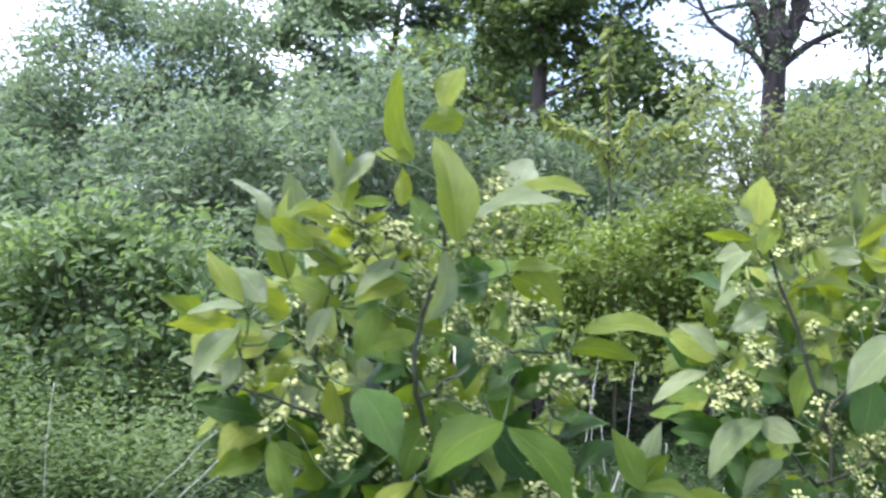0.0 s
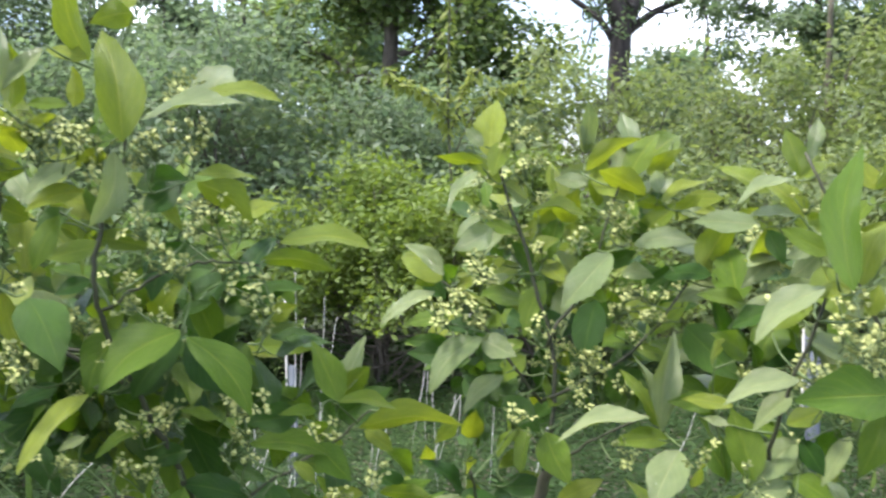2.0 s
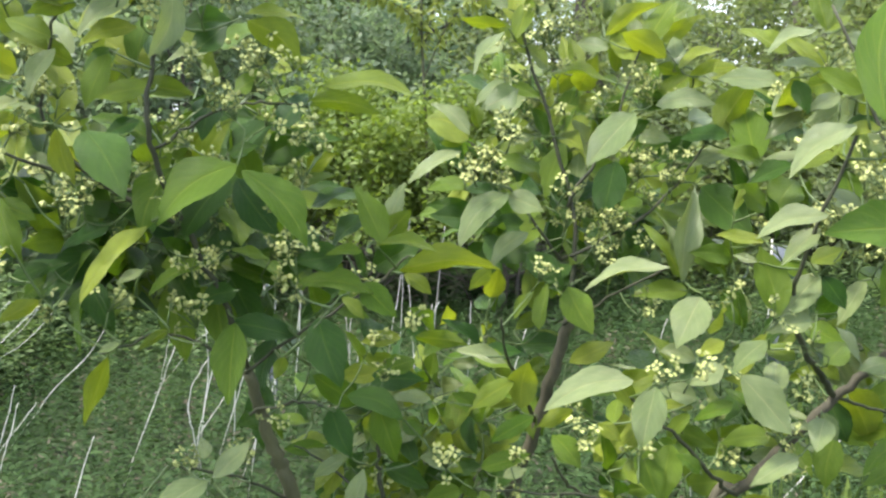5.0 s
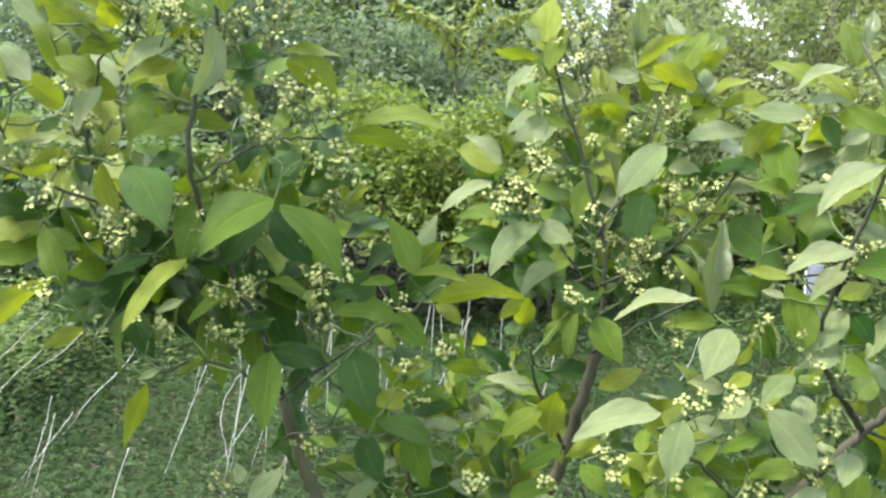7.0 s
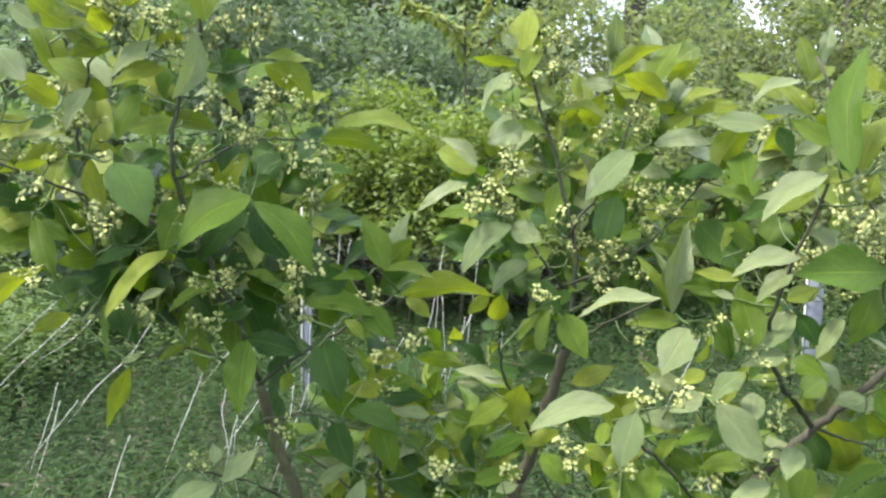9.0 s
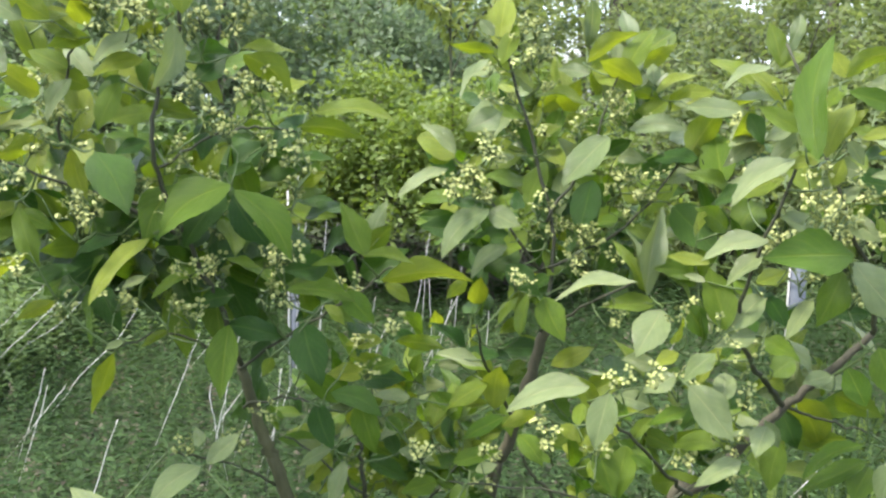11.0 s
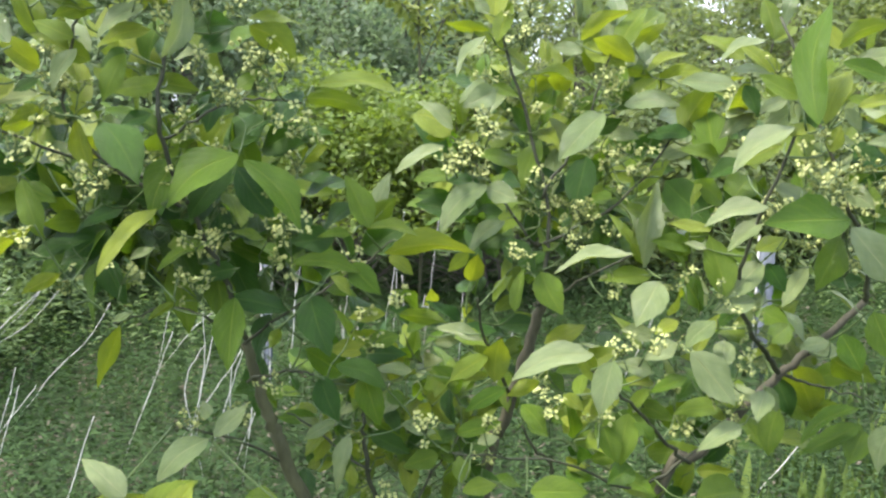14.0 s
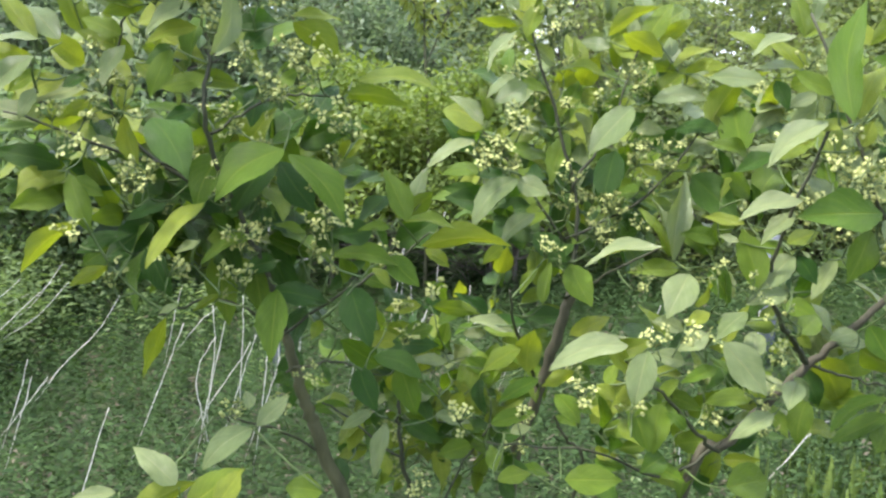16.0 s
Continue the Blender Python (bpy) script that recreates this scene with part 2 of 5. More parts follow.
def leaf_cloud(name, centres, axes, normals, lengths, ratio, material, fold=0.25, simple=False):
    """Many small leaves in one mesh: six corners and two faces each, folded along the midrib."""
    a = unit(axes)
    s = unit(np.cross(a, normals))
    nn = np.cross(s, a)
    L = lengths[:, None]
    W = L * ratio * 0.5
    tip = centres + a * L - nn * L * 0.12
    mid = centres + a * L * 0.45
    v = np.stack([centres, mid + s * W + nn * W * fold, centres + a * L * 0.78 + s * W * 0.62, tip,
                  centres + a * L * 0.78 - s * W * 0.62, mid - s * W + nn * W * fold], 1).reshape(-1, 3)
    n = len(centres)
    if simple:
        v = np.stack([centres, mid + s * W + nn * W * fold, tip, mid - s * W + nn * W * fold], 1).reshape(-1, 3)
        me = bpy.data.meshes.new(name)
        me.vertices.add(n * 4)
        me.vertices.foreach_set("co", v.ravel())
        me.loops.add(n * 4)
        me.loops.foreach_set("vertex_index", np.arange(n * 4))
        me.polygons.add(n)
        me.polygons.foreach_set("loop_start", np.arange(n) * 4)
        me.polygons.foreach_set("loop_total", np.full(n, 4))
        me.materials.append(material)
        me.update(calc_edges=True)
        return me
    k = np.arange(n)[:, None] * 6
    f = np.concatenate([k + np.array([[0, 1, 2, 3]]), k + np.array([[0, 3, 4, 5]])], 1).reshape(-1, 4)
    me = bpy.data.meshes.new(name)
    me.vertices.add(n * 6)
    me.vertices.foreach_set("co", v.ravel())
    me.loops.add(n * 8)
    me.loops.foreach_set("vertex_index", f.ravel())
    me.polygons.add(n * 2)
    me.polygons.foreach_set("loop_start", np.arange(n * 2) * 4)
    me.polygons.foreach_set("loop_total", np.full(n * 2, 4))
    me.materials.append(material)
    me.update(calc_edges=True)
    return me


# ---- ground ----
GROUND = 0.0


def ground_height(x, y):
    return 0.05 * np.sin(x * 0.9 + 1.0) * np.cos(y * 0.7) + 0.03 * np.sin(x * 2.3 + y * 1.7)


def build_ground():
    xs = np.concatenate([[-2500, -600, -150, -60, -30], np.linspace(-16, 16, 65), [30, 60, 150, 600, 2500]])
    ys = np.concatenate([[-2500, -600, -150, -50, -20], np.linspace(-6, 26, 65), [40, 80, 200, 600, 2500]])
    gx, gy = np.meshgrid(xs, ys)
    gz = ground_height(gx, gy) * (np.abs(gx) < 40) * (np.abs(gy) < 40)
    verts = np.stack([gx, gy, gz], -1).reshape(-1, 3).tolist()
    w = len(xs)
    faces = [(r * w + c, r * w + c + 1, (r + 1) * w + c + 1, (r + 1) * w + c) for r in range(len(ys) - 1) for c in range(w - 1)]
    ob = new("ground", mesh_from("ground", verts, faces, M_SOIL, True))
    tagged(ob, "dark soil with plant litter under the herbs", "ground", kind="structure")


build_ground()


def herb_layer(name, label, x0, x1, y0, y1, plants, height, leaf, material, rng, slim=0.36, keep=None):
    """Low plants: stems with leaves in whorls, all in one mesh."""
    px, py = rng.uniform(x0, x1, plants), rng.uniform(y0, y1, plants)
    if keep is not None:
        ok = keep(px, py)
        px, py = px[ok], py[ok]
    patch = 0.55 + 0.45 * np.sin(px * 1.7 + 0.6 * np.sin(py * 2.1)) * np.cos(py * 1.3 + px * 0.4)
    ph = height * (0.55 + 0.6 * rng.random(len(px))) * (0.7 + 0.5 * patch)
    per = 11
    base = np.repeat(np.stack([px, py, ground_height(px, py)], 1), per, 0)
    lean = np.repeat(rng.normal(0, 0.22, (len(px), 2)), per, 0)
    f = np.tile(np.linspace(0.22, 1.0, per), len(px)) ** 0.8
    hh = np.repeat(ph, per) * f
    c = base + np.stack([lean[:, 0] * hh, lean[:, 1] * hh, hh], 1)
    ang = rng.uniform(0, 2 * math.pi, len(c))
    a = np.stack([np.cos(ang), np.sin(ang), rng.uniform(-0.35, 0.5, len(c))], 1)
    nrm = np.stack([rng.normal(0, 0.35, len(c)), rng.normal(0, 0.35, len(c)), np.ones(len(c))], 1)
    length = leaf * rng.uniform(0.55, 1.25, len(c)) * (1.15 - 0.45 * f)
    me = leaf_cloud(name, c, a, nrm, length, slim, material, simple=True)
    return tagged(new(name, me), label, "undergrowth", kind="stuff")


RNG = np.random.default_rng(5)
herb_layer("undergrowth", "low dark green herbs and nettles covering the clearing", -4.2, 5.6, 0.7, 6.8, 38000, 0.31, 0.044, M_HERB, RNG, 0.25, keep=lambda x, y: (np.minimum(np.minimum(x + 4.2, 5.6 - x), y - 0.7) > RNG.random(len(x)) * 1.5))
herb_layer("undergrowth", "darker upright nettles scattered in the clearing", -3.6, 5.0, 1.8, 6.8, 900, 0.42, 0.055, M_HERB, RNG)
herb_layer("undergrowth", "paler green seedlings in loose patches among the herbs", -3.6, 5.0, 1.6, 6.8, 2600, 0.33, 0.034, M_BUSH_GREEN, RNG, 0.3, keep=lambda x, y: np.sin(x * 2.1 + 1.3 * np.sin(y * 1.7)) + np.cos(y * 2.6 - x) > RNG.random(len(x)) * 1.4)
herb_layer("undergrowth", "dead brown leaves and dry stems among the herbs", -3.6, 5.0, 1.4, 6.8, 1700, 0.27, 0.045, M_LITTER, RNG)
herb_layer("undergrowth", "coarse low weeds spreading over the open ground", -9.0, 10.0, -5.0, 9.0, 9000, 0.24, 0.13, M_HERB, RNG, keep=lambda x, y: ((x < -2.7) | (x > 4.1) | (y < 2.2) | (y > 6.6)) & ((x * x + y * y) > 0.12))
herb_layer("undergrowth", "taller weeds along the foot of the hedge", -7.0, 10.0, 5.2, 9.0, 3500, 0.5, 0.07, M_BUSH_GREEN, RNG, keep=lambda x, y: (x < -0.2) | (x > 2.6))

herb_layer("undergrowth", "light green tall weeds before the hedge", -5.0, -1.3, 4.6, 6.2, 3600, 0.72, 0.055, M_BUSH_GREEN, RNG)


def grass_tufts(name, label, spots, blades, height, rng):
    cs, ax, nr, ln = [], [], [], []
    for x, y, r in spots:
        for _ in range(blades):
            gx, gy = x + rng.normal(0, r), y + rng.normal(0, r)
            ang = rng.uniform(0, 2 * math.pi)
            lean = rng.uniform(0.05, 0.5)
            cs.append((gx, gy, ground_height(gx, gy)))
            ax.append((math.cos(ang) * lean, math.sin(ang) * lean, 1))
            nr.append((math.cos(ang), math.sin(ang), -0.2))
            ln.append(height * rng.uniform(0.5, 1.2))
    me = leaf_cloud(name, np.array(cs), np.array(ax), np.array(nr), np.array(ln), 0.007, M_GRASS, 0.4)
    return tagged(new(name, me), label, "grass", kind="stuff")


grass_tufts("grass", "bright green long grass among the weeds", [(1.75, 2.5, 0.22), (2.0, 3.0, 0.35), (2.5, 3.6, 0.4), (2.2, 2.6, 0.3)], 150, 0.25, RNG)

# ---- trees and bushes ----


def woody(name, place, label, category, rng, height, spread, trunk_r, first_limb, limbs, twigs, leaves, leaf_size, bark, leaf_mat,
          stems=1, lean=(0, 0), ratio=0.55, up=0.5, clump=0.22, group="", flat=0.6, simple=False, skirt=0.05):
    """A tree or bush: tapered trunk or stems, limbs, twigs and a crown of many small leaves along the twigs."""
    top = thing(name, place, label, category, group)
    wv, wf, ends = [], [], []
    for s in range(stems):
        ang0 = rng.uniform(0, 2 * math.pi)
        out = 0.0 if stems == 1 else spread * rng.uniform(0.15, 0.55)
        h = height * rng.uniform(0.8, 1.0)
        tipx, tipy = lean[0] + math.cos(ang0) * out, lean[1] + math.sin(ang0) * out
        r0 = trunk_r * (1.0 if stems == 1 else rng.uniform(0.6, 1.0))
        bx, by = (0, 0) if stems == 1 else (math.cos(ang0) * 0.12 * spread, math.sin(ang0) * 0.12 * spread)
        pts = [(bx, by, -0.08)] + [(bx + (tipx - bx) * f ** 1.3 + rng.normal(0, 0.025 * height), by + (tipy - by) * f ** 1.3 + rng.normal(0, 0.025 * height), h * f)
                                   for f in (0.2, 0.4, 0.6, 0.8, 1.0)]
        line = curve_points(pts, 4)
        rad = [r0 * (1.25 if i == 0 else 1) * (1 - 0.9 * i / (len(line) - 1)) for i in range(len(line))]
        add_tube(wv, wf, line, rad, 8)
        for j in range(limbs):
            f = first_limb + (1 - first_limb) * (j + rng.random()) / limbs
            i = min(int(f * (len(line) - 1)), len(line) - 2)
            p0 = line[i]
            ang = ang0 + j * 2.4 + rng.uniform(-0.5, 0.5)
            reach = spread * (1.05 - 0.75 * max(0.0, (f - 0.35) / 0.65)) * rng.uniform(0.7, 1.1)
            rise = reach * up * rng.uniform(0.4, 1.4)
            d = np.array((math.cos(ang), math.sin(ang), 0))
            lp = [p0, p0 + d * reach * 0.35 + (0, 0, rise * 0.25), p0 + d * reach * 0.7 + np.array((rng.normal(0, 0.05), rng.normal(0, 0.05), 0)) * reach + (0, 0, rise * 0.7), p0 + d * reach + (0, 0, rise)]
            ll = curve_points(lp, 3)
            lr = max(rad[i] * 0.55, 0.004)
            add_tube(wv, wf, ll, [lr * (1 - 0.85 * q / (len(ll) - 1)) for q in range(len(ll))], 6)
            for k in range(twigs):
                g = rng.uniform(0.25, 1.0)
                q = ll[min(int(g * (len(ll) - 1)), len(ll) - 1)]
                td = unit(np.array((math.cos(ang + rng.normal(0, 0.9)), math.sin(ang + rng.normal(0, 0.9)), rng.normal(0.35, 0.45))))
                tl = spread * rng.uniform(0.22, 0.45)
                te = q + td * tl + (0, 0, -0.08 * tl)
                add_tube(wv, wf, [q, (q + te) / 2 + (0, 0, 0.04 * tl), te], [lr * 0.3, lr * 0.2, lr * 0.08], 4)
                ends.append((q, te))
            ends.append((ll[len(ll) // 2], ll[-1]))
        ends.append((line[int(len(line) * 0.7)], line[-1]))
    part_mesh("trunk", mesh_from("trunk", wv, wf, bark, True), top)
    e0 = np.array([e[0] for e in ends])
    e1 = np.array([e[1] for e in ends])
    pick = rng.integers(0, len(ends), leaves)
    f = rng.beta(2.0, 1.2, leaves)[:, None]
    c = e0[pick] * (1 - f) + e1[pick] * f + rng.normal(0, clump * spread * 0.45, (leaves, 3)) * (1, 1, flat)
    c = c[c[:, 2] > skirt]
    leaves = len(c)
    a = rng.normal(0, 1, (leaves, 3)) * (1, 1, 0.6) + (0, 0, -0.15)
    nrm = rng.normal(0, 0.45, (leaves, 3)) + (0, -0.2, 0.8)
    part_mesh("crown", leaf_cloud("crown", c, a, nrm, leaf_size * rng.uniform(0.6, 1.3, leaves), ratio, leaf_mat, simple=simple), top)
    return top


# far wood
for n, (x, y, h) in enumerate(((-15, 24, 5), (-9.5, 22, 3.9), (-5.0, 26, 5.6), (0.5, 23, 6.5), (5.0, 27, 4.2), (9.5, 24, 4.3), (14, 22, 7), (19, 24, 8))):
    woody("tree", (x, y, 0), "distant leafy tree in the wood behind", "tree", np.random.default_rng(50 + n), h, 2.8, 0.18, 0.12, 14, 7, 10000, 0.24, M_BARK, M_TREE_HAZY if n % 2 else M_TREE_DARK, group="distant trees", simple=True)

# trees above the hedge
woody("tree", (-4.2, 14.0, 0), "broad leafy tree with crooked dark limbs above the hedge", "tree", np.random.default_rng(11), 5.3, 2.6, 0.2, 0.2, 20, 12, 36000, 0.085, M_BARK_DARK, M_HAZY_GREY, up=0.5, clump=0.2)
woody("tree", (-6.6, 15.0, 0), "leafy tree with open crown against the sky", "tree", np.random.default_rng(12), 4.0, 1.8, 0.14, 0.2, 14, 10, 13000, 0.09, M_BARK_DARK, M_HAZY_GREY, clump=0.18)
woody("tree", (1.25, 13.0, 0), "tall dense dark green tree with several trunks", "tree", np.random.default_rng(13), 8.2, 1.75, 0.17, 0.15, 20, 10, 36000, 0.105, M_BARK, M_TREE_DARK, stems=2, ratio=0.7, clump=0.2)
woody("tree", (-0.9, 15.5, 0), "slender airy grey-green tree behind the hedge", "tree", np.random.default_rng(14), 7.2, 1.9, 0.14, 0.15, 16, 9, 17000, 0.13, M_BARK, M_HAZY_GREY, clump=0.2)
woody("tree", (-2.4, 17.5, 0), "slim airy tree in the gap between crowns", "tree", np.random.default_rng(19), 6.0, 1.8, 0.1, 0.15, 15, 9, 13000, 0.15, M_BARK, M_HAZY_GREY, clump=0.2, simple=True)
woody("tree", (3.95, 16.5, 0), "small sparse tree with light showing through", "tree", np.random.default_rng(20), 3.9, 1.0, 0.07, 0.15, 11, 7, 3000, 0.12, M_BARK, M_HAZY_GREY, clump=0.22)
woody("tree", (7.7, 13.5, 0), "light green tree with a fine open crown", "tree", np.random.default_rng(15), 6.4, 1.6, 0.12, 0.15, 13, 8, 13000, 0.11, M_BARK, M_HAZY_GREY, clump=0.2)
woody("tree", (6.5, 15.0, 0), "small sparse tree with light showing through", "tree", np.random.default_rng(18), 5.3, 1.4, 0.08, 0.15, 13, 8, 3000, 0.11, M_BARK, M_HAZY_GREY, clump=0.22)
woody("tree", (9.8, 12.5, 0), "pale green bushy tree at the wood edge", "tree", np.random.default_rng(16), 6.6, 2.6, 0.10, 0.12, 14, 8, 20000, 0.11, M_BARK, M_HAZY_GREY)
woody("tree", (13.5, 13.5, 0), "pale green bushy tree at the wood edge", "tree", np.random.default_rng(17), 6.8, 2.8, 0.10, 0.12, 14, 8, 16000, 0.12, M_BARK, M_TREE_HAZY)


def bare_tree(place):
    """A big half-bare tree: stout dark trunk that forks into rising crooked limbs with thin twigs and few leaves."""
    rng = np.random.default_rng(61)
    top = thing("tree", place, "large dark tree trunk forking into crooked half-bare limbs", "tree")
    v, f, ends = [], [], []
    trunk = curve_points([(0, 0, -0.1), (0.05, 0, 1.5), (-0.05, 0, 3.0), (0.02, 0, 4.2), (0.1, 0.1, 5.2), (0.05, 0, 6.8)], 4)
    add_tube(v, f, trunk, np.concatenate([np.linspace(0.23, 0.18, 12), np.linspace(0.17, 0.06, len(trunk) - 12)]), 10)
    limbs = [([(0, 0, 3.6), (-0.35, 0.0, 4.2), (-1.0, 0.1, 4.75), (-1.35, 0.1, 5.6)], 0.07), ([(0.0, 0, 4.1), (-0.25, 0, 5.0), (-0.6, 0.1, 6.4)], 0.17),
             ([(0.08, 0.05, 4.9), (0.2, 0.1, 5.6), (0.3, 0, 6.9)], 0.12), ([(0.04, 0, 4.1), (0.45, 0, 5.0), (0.7, 0.1, 6.5)], 0.16),
             ([(0.1, 0, 4.0), (0.6, 0.1, 4.35), (1.3, 0.1, 4.7), (2.0, 0, 5.5)], 0.08)]
    for pts, r in limbs:
        line = curve_points(pts, 5)
        add_tube(v, f, line, np.linspace(r, r * 0.35, len(line)), 7)
        for k in range(16):
            q = line[int(rng.integers(2, len(line)))]
            te = q + rng.normal(0, 0.45, 3) + (0, 0, 0.35)
            add_tube(v, f, curve_points([q, (q + te) / 2 + rng.normal(0, 0.08, 3), te], 3), np.linspace(r * 0.3, 0.008, 7), 5)
            ends.append((q, te))
    part_mesh("trunk", mesh_from("trunk", v, f, M_BARK_DARK, True), top)
    n = 2600
    e0, e1 = np.array([e[0] for e in ends]), np.array([e[1] for e in ends])
    pick = rng.integers(0, len(ends), n)
    g = rng.random(n)[:, None] * 0.7 + 0.4
    c = e0[pick] * (1 - g) + e1[pick] * g + rng.normal(0, 0.12, (n, 3))
    part_mesh("crown", leaf_cloud("crown", c, rng.normal(0, 1, (n, 3)), rng.normal(0, 0.6, (n, 3)) + (0, 0, 0.8), rng.uniform(0.06, 0.12, n), 0.6, M_TREE_HAZY), top)


bare_tree((5.22, 15.4, 0))

# hedge bushes: front row, then the taller second row
FRONT = (
    (-2.3, 6.4, 1.75, 0.95, M_BUSH_GREEN, "dense fresh green bush in the hedge", 0.06),
    (-3.9, 6.6, 1.9, 1.0, M_BUSH_GREEN, "fresh green hedge bush", 0.06),
    (-5.6, 7.0, 2.0, 1.1, M_BUSH_GREEN, "fresh green hedge bush", 0.06),
    (-0.9, 6.9, 1.3, 0.8, M_BUSH_GREEN, "low bush with a dim shaded inside", 0.055),
    (0.5, 7.0, 1.55, 0.85, M_BUSH_YELLOW, "low yellow-green bush with a dim shaded inside", 0.038),
    (1.6, 6.5, 1.65, 0.85, M_BUSH_YELLOW, "yellow-green bush with fine new leaves", 0.038),
    (3.0, 6.9, 1.6, 0.9, M_BUSH_WARM, "grey-green bush with loose twigs", 0.055),
    (4.5, 7.2, 1.9, 1.0, M_BUSH_WARM, "grey-green bush with loose twigs", 0.055),
    (6.2, 7.2, 2.1, 1.1, M_BUSH_WARM, "light grey-green bush at the wood edge", 0.055),
)
for n, (x, y, h, r, mat, text, size) in enumerate(FRONT):
    woody("bush", (x, y, 0), text, "bush", np.random.default_rng(120 + n), h, r, 0.025, 0.05, 10, 7, 23000 if size < 0.04 else 11000, size * 1.35, M_BARK, mat, stems=6, ratio=0.5, group="hedge bushes", flat=0.9, clump=0.2, skirt=0.62 if mat == M_BUSH_YELLOW else 0.1)
BACK = (
    (-6.8, 9.8, 2.3, 1.4, M_TREE_HAZY, 0.075), (-4.5, 9.6, 2.45, 1.4, M_TREE_HAZY, 0.072), (-2.4, 9.2, 2.7, 1.3, M_HAZY_GREY, 0.07), (-0.7, 8.7, 3.1, 1.15, M_HAZY_GREY, 0.065),
    (1.2, 9.2, 2.45, 1.2, M_HAZY_GREY, 0.065), (3.1, 9.4, 2.8, 1.4, M_BUSH_WARM, 0.065), (5.0, 9.6, 2.9, 1.4, M_BUSH_WARM, 0.065), (7.0, 9.4, 3.4, 1.6, M_BUSH_WARM, 0.075), (9.2, 9.4, 3.6, 1.7, M_BUSH_WARM, 0.085),
)
for n, (x, y, h, r, mat, size) in enumerate(BACK):
    woody("bush", (x, y, 0), "tall soft bush in the back row of the hedge", "bush", np.random.default_rng(140 + n), h, r, 0.035, 0.05, 11, 8, 8500 if x in (3.1, 5.0) else 13000, size * 1.35, M_BARK, mat, stems=6, ratio=0.45, group="back hedge bushes", flat=0.9, clump=0.2, simple=True)


def sapling(place):
    """A young tree with paired yellow-green leaves hanging along a thin stem and arching side branches."""
    rng = np.random.default_rng(71)
    top = thing("sapling", place, "slender young tree with paired yellow-green leaves", "sapling")
    v, f = [], []
    lines = [curve_points([(0, 0, -0.03), (0.03, 0, 1.0), (0.0, 0, 2.0), (0.02, 0.02, 2.7), (0.05, 0, 3.5)], 10),
             curve_points([(0.0, 0, 1.95), (-0.08, -0.02, 2.08), (-0.20, -0.03, 2.15), (-0.31, -0.03, 2.20), (-0.42, -0.03, 2.28)], 8),
             curve_points([(0.0, 0, 1.65), (0.16, -0.02, 2.0), (0.32, -0.02, 2.15), (0.52, 0.0, 2.2)], 8),
             curve_points([(0.02, 0, 1.9), (0.10, -0.02, 2.15), (0.22, -0.02, 2.3)], 7)]
    c, a, nr, ln = [], [], [], []
    for k, line in enumerate(lines):
        add_tube(v, f, line, np.linspace(0.014 if k == 0 else 0.006, 0.003, len(line)), 6)
        for i in range(1, len(line)):
            if line[i][2] < 1.9:
                continue
            d = unit(line[i] - line[i - 1])
            for w in (0.0, 0.5):
                for side in (-1, 1):
                    s = unit(np.cross(d, (0.2, 1.0, 0.1))) * side
                    c.append(line[i - 1] * (1 - w) + line[i] * w + rng.normal(0, 0.016, 3))
                    a.append(s * 0.8 + rng.normal(0, 0.25, 3) + (0, -0.1, -0.75))
                    nr.append(np.array((0, -0.55, 0.75)) + rng.normal(0, 0.25, 3))
                    ln.append(rng.uniform(0.045, 0.085))
    part_mesh("trunk", mesh_from("trunk", v, f, M_STEM, True), top)
    part_mesh("crown", leaf_cloud("crown", np.array(c), np.array(a), np.array(nr), np.array(ln), 0.42, M_SAPLING), top)


sapling((0.98, 6.3, 0))


def dead_pole(place):
    """A thin grey dead trunk with a leaning broken branch."""
    top = thing("dead_tree", place, "thin grey dead trunk with a leaning broken branch", "dead tree")
    for name, pts, r in (("trunk", [(0, 0, -0.05), (0.03, 0, 1.5), (0.0, 0, 2.6), (0.02, 0, 3.7)], 0.055), ("branch", [(0.02, 0, 2.2), (0.22, 0, 2.75), (0.5, 0.05, 3.35)], 0.03)):
        v, f = [], []
        line = curve_points(pts, 5)
        add_tube(v, f, line, np.linspace(r, r * 0.6, len(line)), 8)
        part_mesh(name, mesh_from(name, v, f, M_STEM_PALE, True), top)


dead_pole((6.1, 10.6, 0))

# ---- spindle shrubs ----


